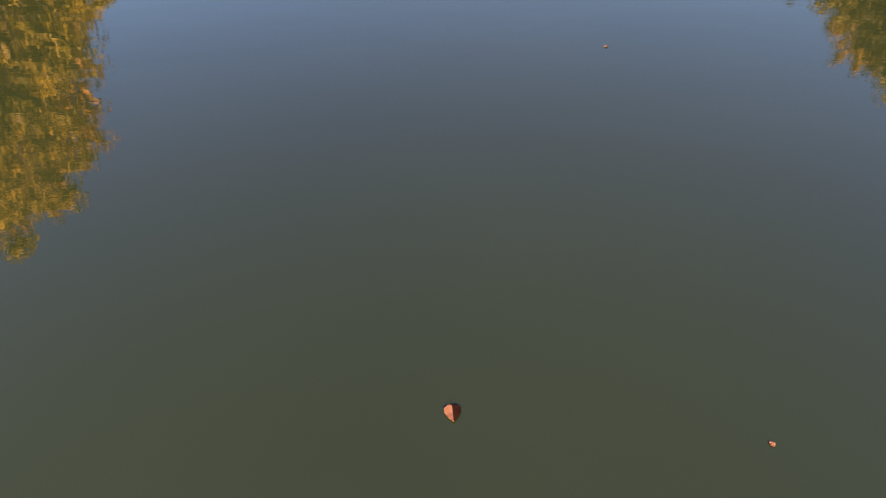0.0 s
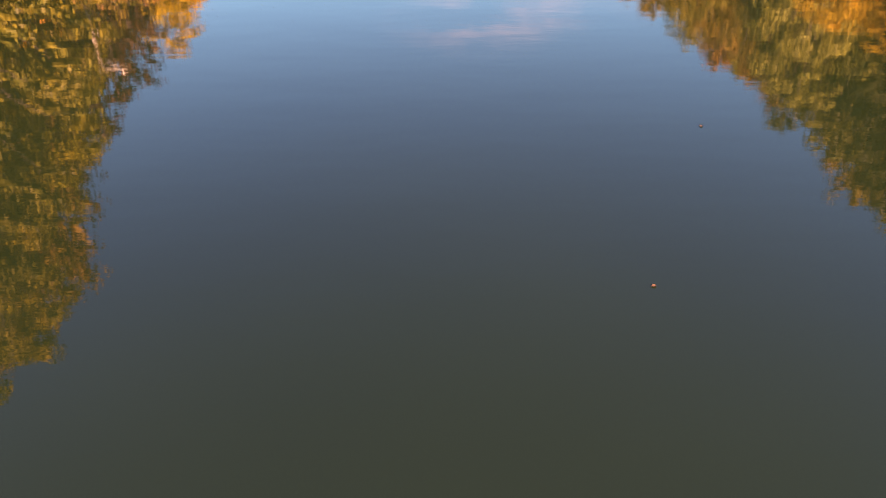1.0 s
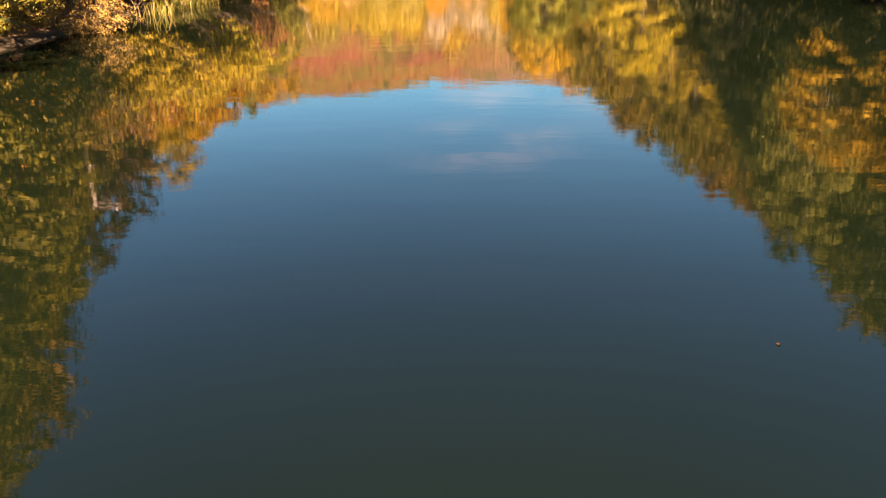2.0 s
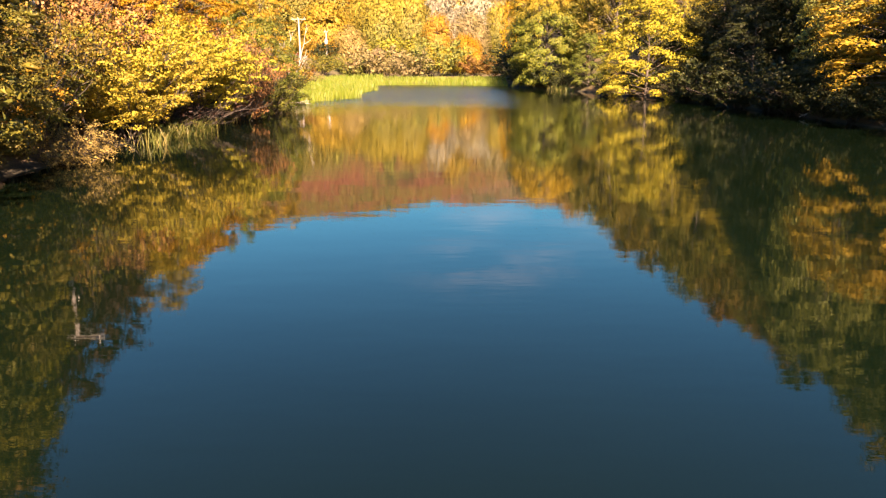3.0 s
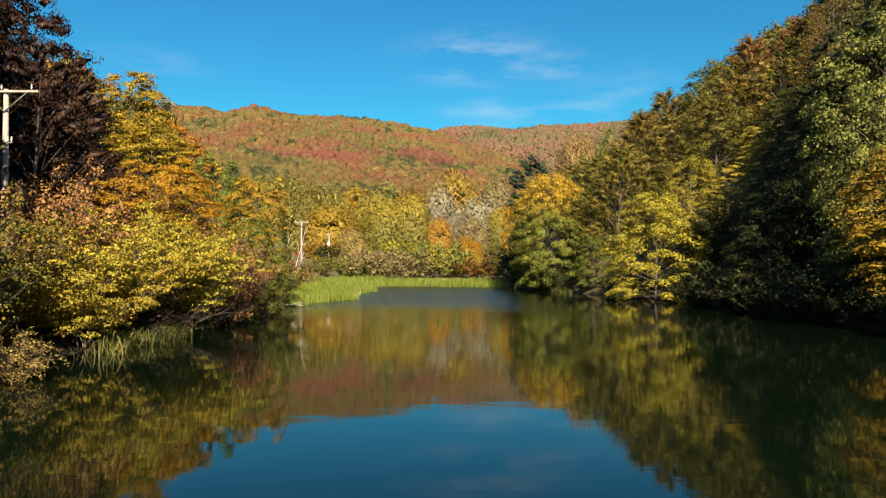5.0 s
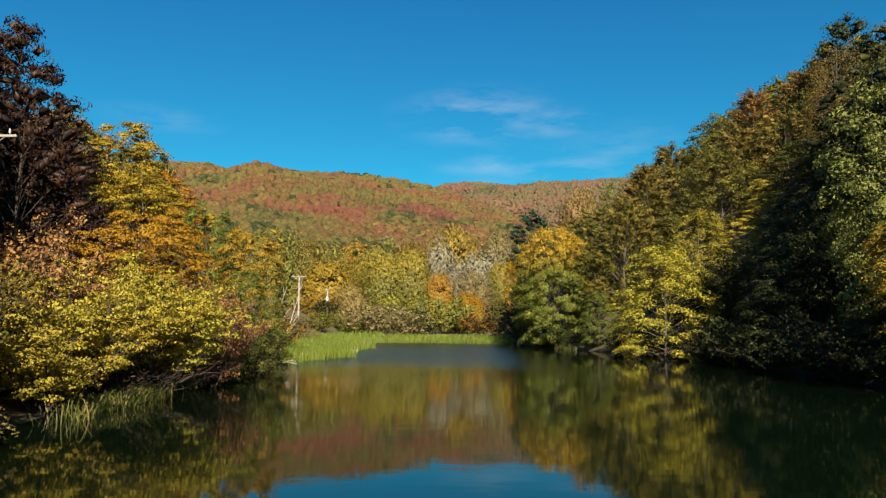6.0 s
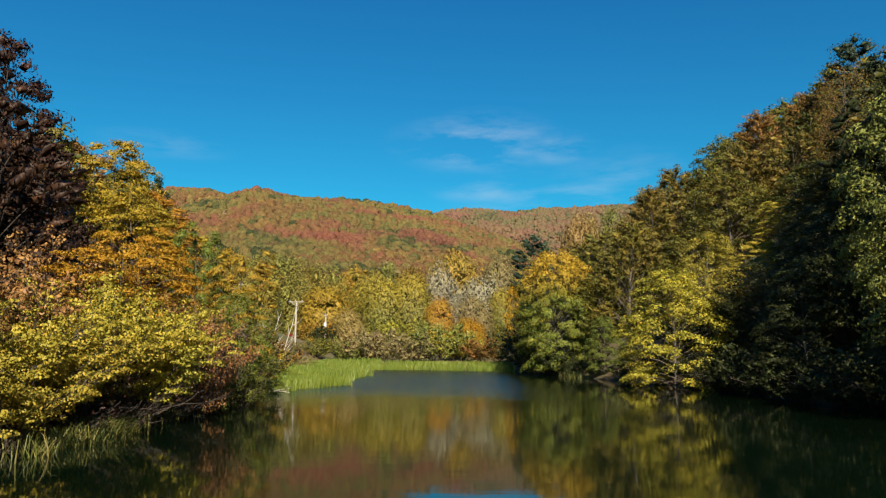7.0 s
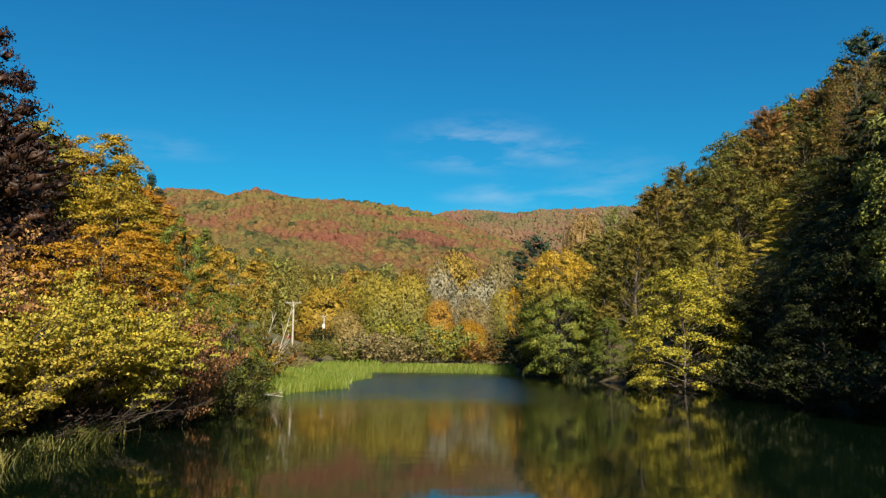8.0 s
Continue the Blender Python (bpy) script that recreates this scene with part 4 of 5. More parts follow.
# --- east bank
near_e = [
    ("weeping", "gold", 22.9, 42.0, 9.4, 4.7, 0, "golden oak with boughs hanging over the water"),
    ("maple", "gold", 25.0, 40.5, 9.5, 3.8, 120, "golden maple leaning out from the bank"),
    ("beech_b", "lime", 27.0, 53.5, 18.4, 4.6, 30, "pale olive-green lime tree on the slope"),
    ("beech_b", "lime", 24.2, 49.5, 13.6, 3.6, 100, "pale olive-green lime tree on the slope"),
    ("full", "green", 24.6, 61.0, 12.0, 3.8, 60, "green hornbeam reaching down to the bank, leaves darkened for shade"),
    ("full", "green", 21.6, 58.0, 7.2, 2.8, 210, "green hornbeam reaching down to the bank, leaves darkened for shade"),
    ("full", "green", 27.4, 66.0, 14.0, 3.8, 150, "green hornbeam reaching down to the bank, leaves darkened for shade"),
    ("beech_b", "green", 23.6, 67.5, 9.6, 3.4, 310, "green beech reaching down to the bank, leaves darkened for shade"),
    ("full", "citron", 17.6, 71.0, 9.4, 4.3, 15, "spreading yellow-leaved tree hanging over the water"),
    ("full", "turning", 22.1, 76.5, 13.3, 3.5, 140, "yellow-green tree behind the yellow one"),
    ("full", "leafgreen", 15.2, 85.0, 6.2, 1.9, 20, "small green tree at the water's edge"),
    ("broad", "flame", 12.1, 95.5, 14.2, 4.7, 0, "full green tree with an orange-gold top by the reeds"),
    ("beech", "beech", 19.2, 90.0, 17.3, 4.2, 260, "olive-brown beech with upswept sprays on the slope"),
    ("beech", "olive", 17.0, 93.5, 11.5, 3.2, 40, "olive-green beech on the slope"),
    ("beech", "olive", 23.5, 84.5, 15.0, 3.8, 180, "olive-green beech on the slope"),
    ("beech", "beech", 24.9, 100.0, 22.8, 3.9, 80, "olive-brown beech with upswept sprays on the slope"),
    ("beech", "beech", 29.7, 104.0, 26.8, 3.9, 330, "olive-brown beech with upswept sprays on the slope"),
    ("beech_b", "olive", 32.7, 98.0, 28.4, 4.4, 200, "olive-green beech on the slope"),
    ("beech_b", "olive", 29.4, 88.0, 21.6, 4.4, 20, "olive-green beech on the slope"),
    ("beech", "rust", 38.1, 98.0, 31.6, 4.0, 60, "rust-gold beech on the skyline"),
    ("beech", "rust", 41.4, 95.0, 33.5, 3.8, 210, "rust-gold beech on the skyline"),
    ("maple", "yellow", 30.0, 79.0, 16.8, 2.4, 250, "yellow maple among the green trees on the slope"),
    ("maple", "yellow", 26.0, 76.4, 12.6, 2.6, 90, "yellow maple among the green trees on the slope"),
    ("far_spread", "beech", 36.0, 87.0, 25.8, 4.0, 70, "olive-brown beech in the wood on the slope"),
    ("full", "green", 30.5, 72.0, 17.0, 4.0, 70, "mossy green tree on the slope"),
    ("full", "moss", 33.5, 78.5, 20.5, 4.0, 190, "mossy green tree on the slope"),
    ("dist_pine", "pine", 43.6, 88.0, 37.0, 3.4, 0, "dark green pine standing out on the skyline"),
    ("full", "green", 22.2, 48.8, 4.6, 2.6, 100, "green hornbeam reaching down to the bank, leaves darkened for shade"),
    # six oaks outside the direct view, added to keep the bank beyond dark
    ("oak", "moss", 28.2, 36.6, 12.5, 3.9, 70, "mossy green oak out of direct view, added to shade the bank"),
    ("oak", "moss", 29.2, 44.0, 13.0, 3.6, 190, "mossy green oak out of direct view, added to shade the bank"),
    ("oak", "moss", 26.4, 31.0, 14.0, 4.4, 10, "mossy green oak out of direct view, added to shade the bank"),
    ("oak", "moss", 28.6, 39.6, 14.5, 4.0, 40, "mossy green oak out of direct view, added to shade the bank"),
    ("oak", "moss", 26.6, 33.5, 13.0, 3.6, 140, "mossy green oak out of direct view, added to shade the bank"),
    ("oak", "moss", 24.0, 27.0, 13.0, 3.6, 240, "mossy green oak out of direct view, added to shade the bank"),
    ("thin", "rust", 40.8, 85.5, 33.0, 3.4, 0, "half-bare rust-brown tree on the slope"),
    ("thin", "beech", 38.6, 81.5, 29.0, 3.4, 120, "half-bare olive-brown tree on the slope"),
    ("thin", "rust", 36.8, 78.5, 26.5, 3.2, 210, "half-bare rust-brown tree on the slope"),
    ("thin", "beech", 43.6, 90.5, 35.0, 3.2, 20, "half-bare olive-brown tree on the slope"),
]
for form, leaf, x, y, top, r, turn, text in near_e:
    stand(form, leaf, x, y, top, r, turn, text, RB)

# the wood that covers the eastern slope, tree beside tree
SLOPE_TEXT = {"beech": "olive-brown beech in the wood on the slope", "olive": "olive-green tree in the wood on the slope", "gold": "golden tree in the wood on the slope",
              "rust": "rust-brown oak in the wood on the slope", "green": "green tree on the slope, its leaves darkened for shade", "moss": "mossy green tree in the wood on the slope"}
pick_e = np.random.default_rng(77)
for gy in np.arange(8.0, 122.0, 5.6):
    for gx in np.arange(23.5, 52.0, 5.2):
        x, y = gx + pick_e.uniform(-1.4, 1.4), gy + pick_e.uniform(-1.6, 1.6)
        edge = float(np.interp(y, SHORE_RY, SHORE_R))
        kind = ("beech", "olive", "beech", "moss", "rust", "olive", "beech")[int(pick_e.integers(0, 7))]
        tall = pick_e.uniform(8.8, 11.2)
        turn = pick_e.uniform(0, 360)
        x += 5.0 * (y > 80) * (gx < 24) * -1.0
        if x < edge + 4.5 or any(math.hypot(x - a[2], y - a[3]) < 3.4 for a in near_e):
            continue
        # coarse trees out of view, needed only for shade and to close the wood
        hidden = y < 44 or x > 47
        if y < 38 and x > 36:
            continue
        # the shaded stretch of bank takes the shade-darkened leaf colours
        if y < 68 and x < 36:
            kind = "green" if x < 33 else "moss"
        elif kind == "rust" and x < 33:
            kind = "olive"
        if 44 < y < 68 and x > 28:
            tall += 4.0
        form = "back_oak" if hidden else ("far_round", "far_spread")[int(turn) % 2]
        stand(form, kind, x, y, float(height_at(x, y)) + tall, 3.6 + 0.1 * tall * (tall > 10), turn, SLOPE_TEXT[kind], "wood on the eastern slope")
stand("far_round", "green", 15.5, 104.0, 9.5, 3.4, 0, SLOPE_TEXT["green"], "wood on the eastern slope")

# undergrowth in the same shade-darkened green
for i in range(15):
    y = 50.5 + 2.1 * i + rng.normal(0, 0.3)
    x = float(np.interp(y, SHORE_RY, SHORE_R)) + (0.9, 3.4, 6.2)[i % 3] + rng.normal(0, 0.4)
    plant("far_bush", "green", x, y, rng.uniform(0.65, 1.0), 67 * i, "green bush under the trees of the east bank, leaves darkened for shade", "bush", "bushes on the east bank")

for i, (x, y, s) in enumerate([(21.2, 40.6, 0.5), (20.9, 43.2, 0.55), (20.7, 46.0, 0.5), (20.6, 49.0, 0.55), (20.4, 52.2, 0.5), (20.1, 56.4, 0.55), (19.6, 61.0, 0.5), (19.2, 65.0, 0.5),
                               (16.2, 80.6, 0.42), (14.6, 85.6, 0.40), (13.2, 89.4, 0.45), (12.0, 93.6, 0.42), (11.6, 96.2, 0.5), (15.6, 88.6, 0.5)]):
    plant("far_bush", "green", x, y, s, 59 * i, "low green bush at the water's edge, leaves darkened for shade", "bush", "bushes on the east bank")

# --- valley floor beyond the pond
valley = [
    ("dist_round", "ochre", -25.5, 166, 16.8, 6.1, "round orange-gold maple in the valley"),
    ("dist_oak", "honey", -13.8, 160, 19.0, 4.6, "yellow-green tree in the valley"),
    ("dist_tall", "lime", -12.9, 170, 21.8, 2.5, "tall lime-yellow poplar in the valley"),
    ("dist_round", "sage", -11.8, 148, 16.2, 4.7, "large olive-green tree in the valley"),
    ("dist_round", "sage", -6.6, 149, 17.0, 4.6, "large olive-green tree in the valley"),
    ("dist_oak", "honey", -7.6, 175, 21.6, 5.0, "yellow-green tree in the valley"),
    ("dist_oak", "honey", 3.5, 205, 30.0, 7.8, "tall yellow-green tree behind the willows"),
    ("dist_willow", "silver", -1.5, 168, 21.6, 4.2, "silver-grey willow in the valley"),
    ("dist_willow", "silver", 6.6, 165, 18.5, 7.8, "broad silver-grey willow in the valley"),
    ("dist_willow", "silver", 1.6, 158, 14.0, 4.4, "silver-grey willow in the valley"),
    ("dist_round", "gold", -1.6, 142, 12.3, 3.0, "golden tree behind the scrub"),
    ("dist_oak", "mauve", 4.8, 140, 12.5, 3.3, "grey-brown half-bare tree in the valley"),
    ("dist_round", "amber", 3.2, 127, 7.9, 2.8, "small bright orange maple by the reeds"),
    ("dist_round", "sage", 10.2, 150, 14.7, 3.0, "olive-green round tree in the valley"),
    ("dist_round", "mauve", 13.6, 200, 27.5, 5.4, "olive-brown tree behind the willows"),
    ("dist_tall", "amber", 9.9, 122, 12.6, 1.5, "slim golden tree by the far bank"),
    ("dist_oak", "straw", -15.0, 126, 9.2, 2.4, "pale straw-coloured small tree"),
    ("dist_pine", "pine", 20.9, 182, 29.8, 5.8, "dark green pine behind the gold tree"),
    ("dist_oak", "straw", 26.0, 160, 31.0, 3.7, "pale yellow poplar above the far bank"),
    ("dist_oak", "straw", 29.0, 162, 31.8, 3.5, "pale yellow poplar above the far bank"),
    ("dist_poplar", "lime", 35.2, 165, 33.8, 3.7, "lime-yellow poplar above the far bank"),
    ("far_cone", "moss", -32.3, 150, 13.2, 2.2, "dark green spruce beside the poplars"),
    ("dist_oak", "honey", -19.5, 178, 17.5, 5.0, "yellow-green tree in the valley"),
]
for i, (form, leaf, x, y, top, r, text) in enumerate(valley):
    stand(form, leaf, x, y, top, r, 73 * i, text, VAL)
for i in range(8):
    plant("dist_poplar", ("grove", "grove", "sage")[i % 3], -43.5 + 2.5 * i + rng.normal(0, 0.5), 166 + 5 * (i % 2) + rng.normal(0, 2), 1.27 - 0.02 * i + rng.normal(0, 0.05), 37 * i,
          "slim yellow-green poplar in a grove", group="poplar grove", wide=0.85)
back = ("gold", "sage", "yellow", "rust", "honey", "mauve")
for i in range(40):
    x, y = rng.uniform(-95, 75), rng.uniform(198, 330)
    if abs(x + 45) < 26 and y < 235:
        continue
    plant("back_round", back[i % 6], x, y, rng.uniform(1.0, 1.45), rng.uniform(0, 360),
          {"gold": "golden tree at the foot of the mountain", "sage": "olive-green tree at the foot of the mountain", "yellow": "yellow tree at the foot of the mountain",
           "rust": "rust-brown tree at the foot of the mountain", "honey": "yellow-green tree at the foot of the mountain", "mauve": "grey-brown tree at the foot of the mountain"}[back[i % 6]],
          group="woods at the foot of the mountain")
scrub = [("mauve", -9.6, 119, 1.25, "mauve-brown thicket behind the reeds"), ("mauve", -5.4, 116, 1.15, "mauve-brown thicket behind the reeds"), ("lime", -1.4, 119, 1.45, "yellow-green bush behind the reeds"),
         ("mauve", -12.5, 122, 1.2, "mauve-brown thicket behind the reeds"), ("yellow", 1.8, 119, 1.1, "yellow bush behind the reeds"), ("rust", 4.6, 115, 0.85, "red-brown scrub behind the reeds"),
         ("rust", 6.8, 113, 0.80, "red-brown scrub behind the reeds"), ("green", 10.9, 97.5, 0.8, "dark green bush at the end of the reeds"), ("green", 9.9, 101.5, 0.9, "green bush at the end of the reeds, leaves darkened for shade"), ("green", 12.6, 92.5, 0.7, "dark green bush at the end of the reeds"), ("green", 9.4, 107, 1.05, "green bush at the end of the reeds, leaves darkened for shade"), ("green", 10.6, 109, 1.15, "green bush at the end of the reeds, leaves darkened for shade"),
         ("olive", -18.6, 117, 0.80, "olive-green bush on the meadow"), ("lime", -14.6, 121, 0.9, "yellow-green bush behind the reeds"), ("green", -22.5, 150, 1.1, "dark green bush in the valley"),
         ("ochre", -26.2, 160, 1.35, "low orange bush in the valley"), ("crimson", -30.5, 152, 0.40, "crimson bush in the valley"), ("mauve", -17.5, 104, 0.34, "mauve-brown thicket on the meadow"),
         ("mauve", -20.5, 112, 0.36, "mauve-brown thicket on the meadow"), ("mauve", -16.0, 92, 0.40, "mauve-brown thicket on the meadow"), ("rust", -15.4, 74, 0.8, "red-brown scrub at the edge of the meadow"),
         ("yellow", -18, 132, 0.7, "yellow bush behind the meadow"), ("turning", -8.0, 134, 1.5, "yellow-green bush in the valley"), ("yellow", -3.0, 130, 1.3, "yellow bush in the valley"),
         ("beech", -14.8, 66.0, 0.9, "olive-brown bush at the edge of the reeds")]
for i, (leaf, x, y, s, text) in enumerate(scrub):
    plant("far_bush", leaf, x, y, s, 83 * i, text, "bush", "scrub round the far shore")
for i, (x, y, s, turn) in enumerate([(-12.5, 40.5, 0.95, 0), (-12.5, 43.6, 0.9, 90), (-12.7, 38.0, 0.8, 200), (-12.6, 46.4, 0.8, 300), (21.2, 48.5, 0.9, 40), (21.0, 53.5, 0.8, 150), (20.6, 59.5, 0.9, 260), (19.6, 65.5, 0.8, 10)]):
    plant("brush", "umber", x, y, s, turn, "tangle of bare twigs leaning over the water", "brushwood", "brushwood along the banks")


# ------------------------------------------------------------------ reeds and sedge
def blades(name, spots, low, high, width, droop, mat, label, seed):
    """Upright blades in one mesh: each is a strip of three quads that narrows and bends over."""
    g = np.random.default_rng(seed)
    n = len(spots)
    x, y = spots[:, 0], spots[:, 1]
    z = np.maximum(height_at(x, y), -0.35)
    h = g.uniform(low, high, n) + np.maximum(-z, 0)
    a, b = g.uniform(0, 2 * np.pi, n), g.uniform(0, 2 * np.pi, n)
    lean = g.uniform(0.05, 1.0, n) * droop * h
    v = np.empty((n, 7, 3))
    for k, f in enumerate((0.0, 0.45, 0.8)):
        w = width * (1 - 0.55 * f) * 0.5
        for q, s in ((0, -1), (1, 1)):
            v[:, 2 * k + q, 0] = x + np.cos(a) * lean * f * f + np.cos(b) * w * s
            v[:, 2 * k + q, 1] = y + np.sin(a) * lean * f * f + np.sin(b) * w * s
            v[:, 2 * k + q, 2] = z + h * (f - 0.12 * droop * f * f)
    v[:, 6, 0], v[:, 6, 1] = x + np.cos(a) * lean, y + np.sin(a) * lean
    v[:, 6, 2] = z + h * (1 - 0.25 * droop)
    base = (np.arange(n) * 7)[:, None]
    faces = []
    for row in base[:, 0].tolist():
        faces += [(row, row + 1, row + 3, row + 2), (row + 2, row + 3, row + 5, row + 4), (row + 4, row + 5, row + 6)]
    ob = mesh_object(name, v.reshape(-1, 3).tolist(), faces, mat)
    tagged(ob, label, "reeds", kind="stuff")


def reed_spots():
    """The reed bed on the shallow west side and the strip along the far shore."""
    g = np.random.default_rng(8)
    p = np.stack([g.uniform(-19, 9, 62000), g.uniform(59, 116, 62000)], 1)
    edge = np.interp(p[:, 1], [59, 60.5, 65.5, 71, 74, 83, 91, 93, 116], [-12.6, -11.9, -10.5, -7.9, -8.6, -8.9, -7.9, -9.6, -9.6])
    bed = (p[:, 0] < edge + 0.3 * np.sin(p[:, 1] * 1.7)) & (p[:, 0] > -17.5 + 0.5 * np.sin(p[:, 1]))
    shore = 107.8 - 0.5 * np.maximum(p[:, 0] + 2, 0) - 0.15 * np.sin(p[:, 0] * 2.1)
    strip = (p[:, 1] > shore) & (p[:, 1] < shore + 6.5) & (p[:, 0] > -12) & (p[:, 0] < 8.2)
    return p[bed | strip]


blades("reeds", reed_spots(), 0.55, 0.95, 0.055, 0.40, REED, "bright green reed bed standing in the shallows", 9)


def sedge_spots():
    g = np.random.default_rng(10)
    y = np.concatenate([40.0 - np.abs(g.normal(0, 2.3, 2600)), g.uniform(40.0, 46, 260)])
    x = np.interp(y, SHORE_Y, SHORE_L) + np.where(y < 40.0, 0.95, 0.5) + g.normal(0, 0.36, len(y)) + 0.3 * np.sin(y * 1.9)
    keep = np.sin(y * 2.3) + np.sin(y * 0.9 + 1) + g.normal(0, 0.5, len(y)) > -0.9
    return np.stack([x, y], 1)[keep]


blades("sedge", sedge_spots(), 0.40, 1.0, 0.032, 0.8, SEDGE, "drooping green and straw sedge along the bank", 12)


def sedge_east():
    g = np.random.default_rng(14)
    y = g.normal(89, 1.6, 420)
    x = np.interp(y, SHORE_RY, SHORE_R) - np.abs(g.normal(0.0, 0.3, len(y)))
    return np.stack([x, y], 1)


blades("sedge", sedge_east(), 0.3, 0.9, 0.045, 0.7, SEDGE, "small clump of sedge at the foot of the wooded bank", 15)


# ------------------------------------------------------------------ forest on the mountain
def canopy(name, seed, n, ys, us, r_low, r_high, mat, label):
    """Crowns on the mountain, each an uneven dome; neighbours tend to one colour, as stands of one kind do."""
    g = np.random.default_rng(seed)
    y = ys[0] + (ys[1] - ys[0]) * g.random(n) ** 0.85
    x = g.uniform(*us, n) * (y - 16)
    z = height_at(x, y)
    keep = z > 3
    x, y, z = x[keep], y[keep], z[keep]
    n = len(x)
    r = r_low + (r_high - r_low) * g.random(n) ** 1.6
    tri = ICO_FACES[np.argsort(ICO[ICO_FACES].mean(1)[:, 2])[5:]]
    turn = g.uniform(0, 2 * np.pi, n)
    cs, sn = np.cos(turn)[:, None], np.sin(turn)[:, None]
    v = ICO[None] * g.uniform(0.66, 1.25, (n, 12, 1))
    v = np.stack([v[:, :, 0] * cs - v[:, :, 1] * sn, v[:, :, 0] * sn + v[:, :, 1] * cs, v[:, :, 2]], 2)
    v *= r[:, None, None] * np.stack([np.full(n, 1.05), np.full(n, 1.05), g.uniform(0.8, 1.35, n)], 1)[:, None]
    v += np.stack([x, y, z + r * g.uniform(0.2, 0.75, n)], 1)[:, None]
    f = (tri[None] + (np.arange(n) * 12)[:, None, None]).reshape(-1, 3)
    me = bpy.data.meshes.new(name)
    me.vertices.add(n * 12)
    me.vertices.foreach_set("co", v.ravel())
    me.loops.add(len(f) * 3)
    me.loops.foreach_set("vertex_index", f.ravel().astype(np.int32))
    me.polygons.add(len(f))
    me.polygons.foreach_set("loop_start", np.arange(0, len(f) * 3, 3, dtype=np.int32))
    me.shade_smooth()
    tone = me.attributes.new("tone", "FLOAT", "POINT")
    own = 0.46 + 0.30 * wob(x, y, 41, 0.6) + 0.20 * wob(x, y, 15, 3.0) + g.normal(0, 0.13, n) - 0.5 * (g.random(n) < 0.05)
    tone.data.foreach_set("value", np.repeat(np.clip(own, 0, 1), 12).astype(np.float32))
    me.update()
    me.materials.append(mat)
    tagged(new(name, me), label, "forest", kind="stuff")


canopy("mountain_forest", 20, 24000, (262, 852), (-0.44, 0.22), 1.7, 4.4, CANOPY, "russet, olive and red autumn forest covering the mountain")
# far crowns carry the haze in their base colour
canopy("mountain_forest", 21, 10000, (1050, 1640), (-0.02, 0.30), 3.2, 6.5, CANOPY_HAZY, "autumn forest on the far ridge, distance haze mixed into its colour")


# ------------------------------------------------------------------ poles
def bm_object(name, bm, mat, parent):
    me = bpy.data.meshes.new(name)
    bm.to_mesh(me)
    bm.free()
    me.materials.append(mat)
    ob = new(name, me)
    ob.parent = parent
    return ob


def box(bm, size, at, bevel=0.0):
    made = bmesh.ops.create_cube(bm, size=1.0, matrix=Matrix.Translation(at) @ Matrix.Diagonal((*size, 1)))
    if bevel:
        edges = list({e for v in made["verts"] for e in v.link_edges})
        bmesh.ops.bevel(bm, geom=edges, offset=bevel, segments=1, affect="EDGES")


def bar(name, a, b, r0, r1, mat, parent, sides=10):
    store = ([], [])
    mid = tuple((p + q) / 2 for p, q in zip(a, b))
    tube(store, [np.array(a), np.array(mid), np.array(b)], [r0, (r0 + r1) / 2, r1], sides)
    ob = mesh_object(name, store[0], store[1], mat, parent, smooth_shade=True)
    return ob


def insulator(at, parent):
    bm = bmesh.new()
    x, y, z = at
    for k, (r, h) in enumerate(((0.034, 0.05), (0.050, 0.035), (0.036, 0.05), (0.046, 0.03), (0.026, 0.05))):
        bmesh.ops.create_cone(bm, cap_ends=True, segments=10, radius1=r, radius2=r * 0.75, depth=h, matrix=Matrix.Translation((x, y, z + 0.07 + 0.04 * k)))
    return bm_object("insulator", bm, PORCELAIN, parent)


def utility_pole(x, y, top, label, arm=2.5, low_arm=False, turn=0.0, box_at=0.0):
    foot = float(height_at(x, y))
    h = top - foot
    root = new("utility_pole")
    root.matrix_basis = pose(x, y, foot, 0, 0, turn)
    bar("shaft", (0, 0, -0.6), (0, 0, h), 0.16, 0.10, POLE_WOOD, root, 12)
    if arm:
        bm = bmesh.new()
        box(bm, (arm, 0.10, 0.10), (0, -0.13, h - 0.12), 0.012)
        beam = bm_object("crossarm", bm, POLE_WOOD, root)
        for s in (-1, 1):
            bar("brace", (s * arm * 0.34, -0.15, h - 0.16), (0, -0.13, h - 0.34 * arm), 0.032, 0.032, STEEL, root, 6)
            insulator((s * arm * 0.40, -0.13, h - 0.06), beam)
        insulator((-0.12, -0.13, h - 0.06), beam)
    if low_arm:
        bm = bmesh.new()
        box(bm, (0.50, 0.05, 0.06), (0.16, -0.17, h - 2.30), 0.008)
        bracket = bm_object("bracket", bm, STEEL, root)
        for s in (0.20, 0.36):
            insulator((s, -0.17, h - 2.29), bracket)
    if box_at:
        bm = bmesh.new()
        box(bm, (0.52, 0.46, 0.85), (0, -0.36, h - box_at), 0.04)
        tank = bm_object("transformer", bm, ENAMEL, root)
        for s in (-0.15, 0.15):
            insulator((s, -0.36, h - box_at + 0.40), tank)
    return tagged(root, label, "utility pole", "power line poles")


utility_pole(-19.05, 40.15, 10.5, "weathered wooden utility pole with a braced crossarm and white insulators", arm=2.9, low_arm=True)
utility_pole(-22.5, 120.4, 9.6, "pale wooden utility pole with a braced crossarm on the meadow", arm=2.3)
utility_pole(-29.8, 114.0, 11.6, "wooden utility pole half hidden by the trees")
utility_pole(-23.9, 155.3, 9.1, "concrete utility pole with a white transformer", arm=0.9, box_at=2.0)


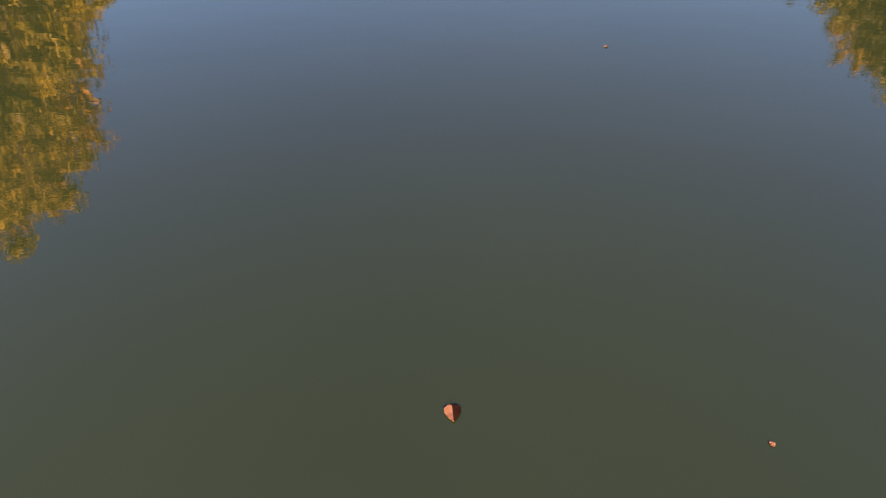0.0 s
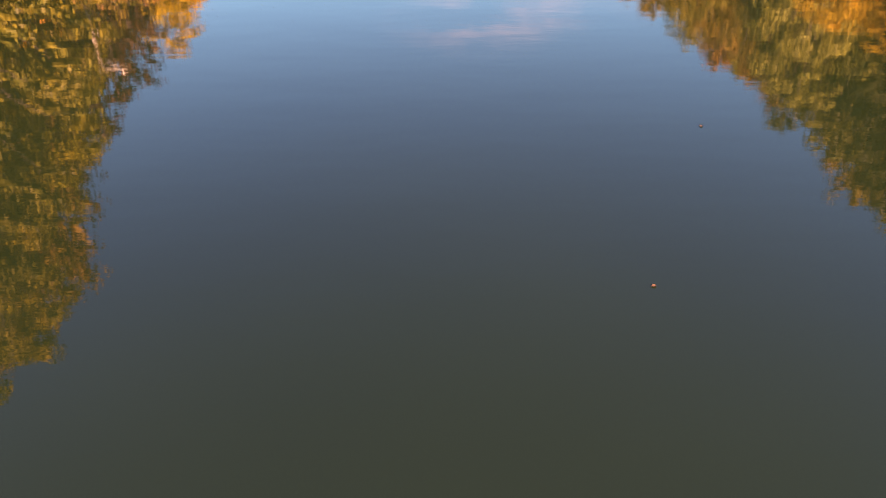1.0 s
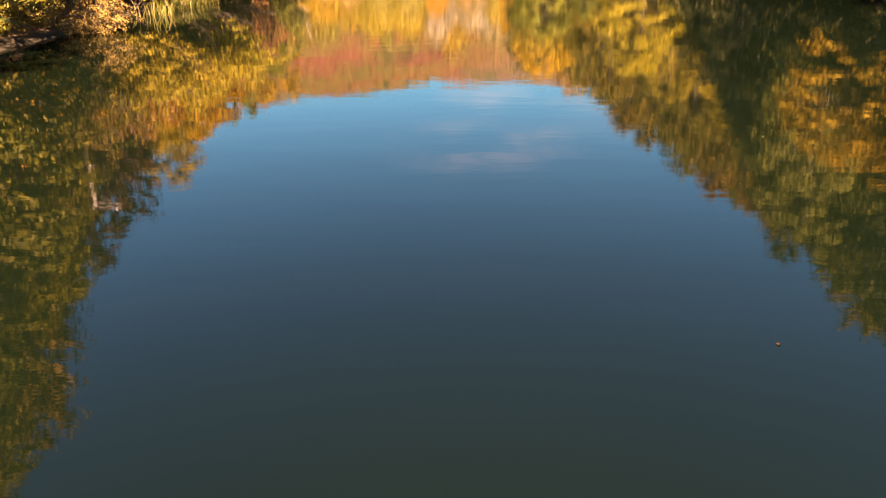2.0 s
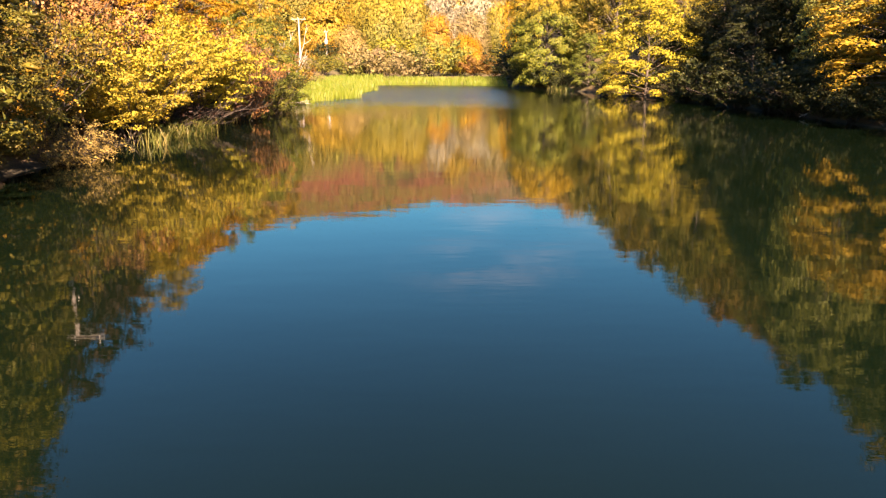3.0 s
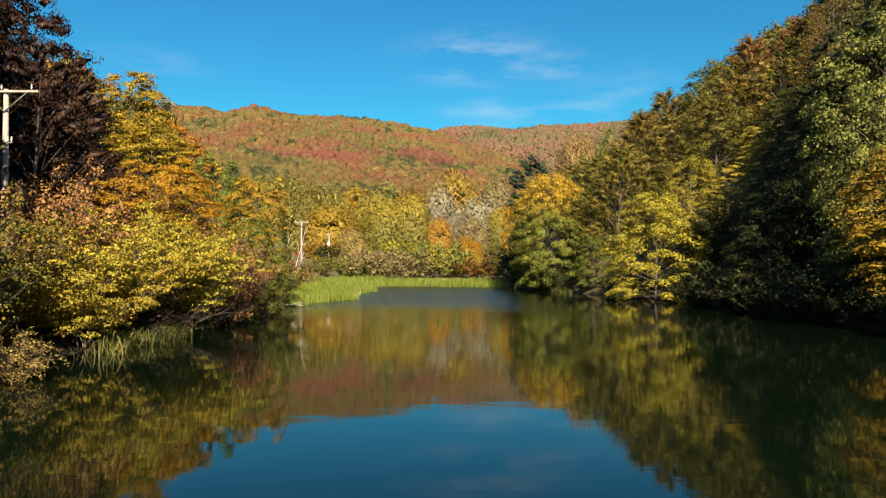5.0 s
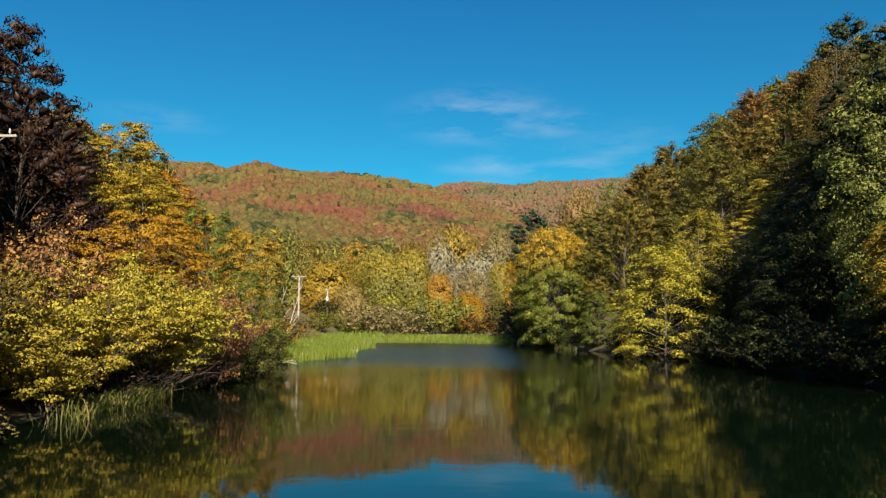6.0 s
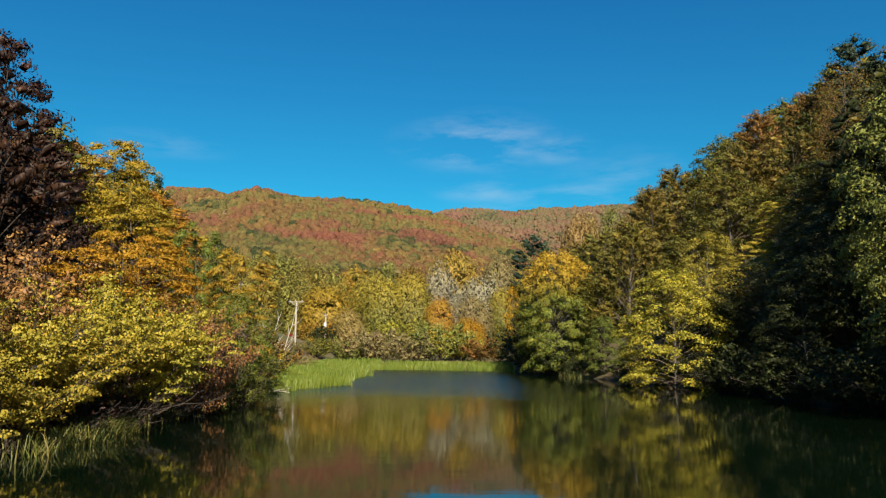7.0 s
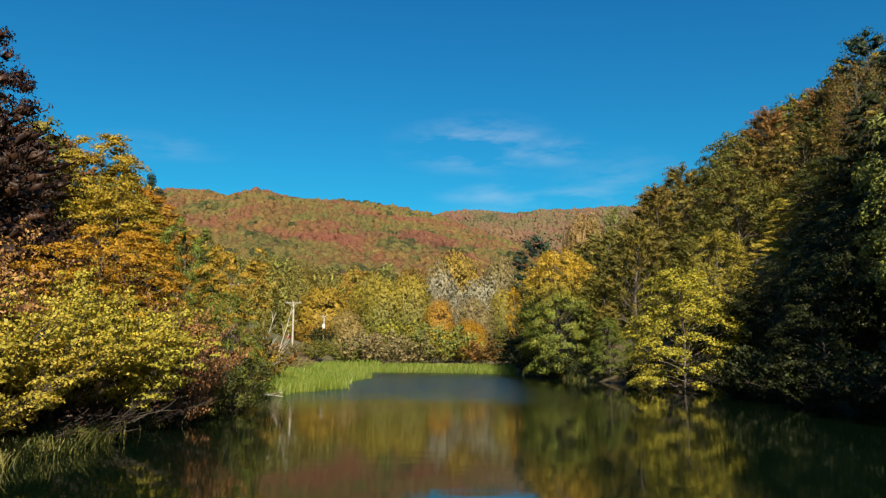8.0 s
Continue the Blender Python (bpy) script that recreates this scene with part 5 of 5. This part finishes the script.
# ------------------------------------------------------------------ dead wood
def dead_tree(x, y, h, lean, turn, label, seed, mat=BARK_PALE, z=None):
    rng2 = np.random.default_rng(seed)
    root = new("dead_tree")
    root.matrix_basis = pose(x, y, float(height_at(x, y)) if z is None else z, 0, 0, turn)
    for i in range(3):
        ang = i * 2.1 + 0.4
        pts = bent(rng2, (0.15 * math.cos(ang), 0.15 * math.sin(ang), -0.3), (lean + 0.25 * math.cos(ang), 0.25 * math.sin(ang), 1), h * (1 - 0.14 * i), 7, 0.25, 0.07)
        store = ([], [])
        tube(store, pts, [max(0.010 * h * (1 - 0.13 * j), 0.012) for j in range(8)], 6)
        for j in range(2, 7):
            d = pts[j] - pts[j - 1] + rng2.normal(0, 0.5, 3) * h / 9
            sub = bent(rng2, pts[j], d, h * rng2.uniform(0.12, 0.3), 4, 0.4, 0.12)
            tube(store, sub, [max(0.005 * h * (1 - 0.2 * q), 0.009) for q in range(5)], 5)
        mesh_object("limb", store[0], store[1], mat, root, smooth_shade=True)
    return tagged(root, label, "dead tree", "dead wood")


dead_tree(-14.5, 72.5, 6.8, 0.12, 0, "bleached bare tree leaning at the edge of the reeds", 51)
dead_tree(-14.2, 70.6, 4.4, 0.35, 20, "bleached bare tree leaning at the edge of the reeds", 52)


def fallen_branch(x, y, length, turn, rise, label, seed, mat=BARK_PALE):
    g = np.random.default_rng(seed)
    store = ([], [])
    pts = bent(g, (0, 0, 0), (1, 0, rise), length, 6, -0.15, 0.08)
    tube(store, pts, [0.055 * (1 - 0.12 * j) for j in range(7)], 6)
    for j in range(2, 6):
        sub = bent(g, pts[j], pts[j] - pts[j - 1] + g.normal(0, 0.25, 3) * length / 6, length * g.uniform(0.15, 0.35), 4, 0.1, 0.12)
        tube(store, sub, [0.022 * (1 - 0.2 * q) for q in range(5)], 5)
    ob = mesh_object("fallen_branch", store[0], store[1], mat, smooth_shade=True)
    ob.matrix_basis = pose(x, y, max(float(height_at(x, y)), 0.0) + 0.05, 0, 0, turn)
    return tagged(ob, label, "branch", "dead wood")


for i, (x, y, length, turn, rise) in enumerate([(-13.4, 45.4, 2.6, 20, 0.16), (-13.3, 46.8, 2.2, -25, 0.2), (-12.4, 60.5, 2.4, 5, 0.25), (-12.4, 61.8, 2.0, 25, 0.15),
                                                (21.4, 47.5, 2.0, 205, 0.06)]):
    fallen_branch(x, y, length, turn, rise, "bleached fallen branch lying over the water's edge", 60 + i)


# ------------------------------------------------------------------ leaves afloat
def floating_leaf(x, y, size, turn, mats, label, curl=0.25):
    """A leaf afloat, folded along its midrib; with two materials, one half is coloured as shaded."""
    bm = bmesh.new()
    rows = []
    for i in range(9):
        f = i / 8
        w = 0.48 * math.sin(math.pi * (0.05 + 0.95 * f) ** 0.75) ** 0.8 * (1 - 0.15 * f) * (0.88 if i % 2 else 1.0)
        rows.append([bm.verts.new(((k / 3 - 1) * w * size, (f - 0.5) * size, curl * size * (abs(k / 3 - 1) * w * 0.7 + 0.35 * (f - 0.4) ** 2))) for k in range(7)])
    for a, b in zip(rows, rows[1:]):
        for k in range(6):
            bm.faces.new((a[k], a[k + 1], b[k + 1], b[k])).material_index = 0 if k < 3 else len(mats) - 1
    tip = rows[0][3].co
    stalk = [bm.verts.new((tip.x + dx * size, tip.y - dy * size, tip.z + 0.01 * size)) for dx, dy in ((-0.02, 0.0), (0.02, 0.0), (0.05, 0.25), (0.03, 0.25))]
    bm.faces.new(stalk)
    bmesh.ops.solidify(bm, geom=bm.faces[:], thickness=0.0012)
    me = bpy.data.meshes.new("fallen_leaf")
    bm.to_mesh(me)
    bm.free()
    for mat in mats:
        me.materials.append(mat)
    ob = new("fallen_leaf", me)
    ob.matrix_basis = pose(x, y, 0.004, 0, 0, turn)
    return tagged(ob, label, "leaf", "leaves afloat on the pond")


DRY = plain_material("dry_leaf", (0.0324, 0.0173, 0.0101), (0.072, 0.0396, 0.0216), 30, 0.7)
# near-black maroon for the half turned from the light: its shade as colour
MAROON_SHADE = plain_material("maroon_leaf_shade", (0.0029, 0.0011, 0.0011), (0.0072, 0.0029, 0.0025), 40, 0.95)
MAROON_SHADE.node_tree.nodes["Principled BSDF"].inputs["Specular IOR Level"].default_value = 0.05
floating_leaf(-0.13, 1.80, 0.11, 185, (MAROON_SHADE, DRY), "curled tan leaf afloat on the pond, one half painted dark maroon as shade", 0.35)
for x, y, size, turn in ((1.51, 1.61, 0.035, 40), (1.36, 5.88, 0.04, 120), (2.56, 8.72, 0.045, 300)):
    floating_leaf(x, y, size, turn, (DRY,), "small tan leaf afloat on the pond", 0.4)
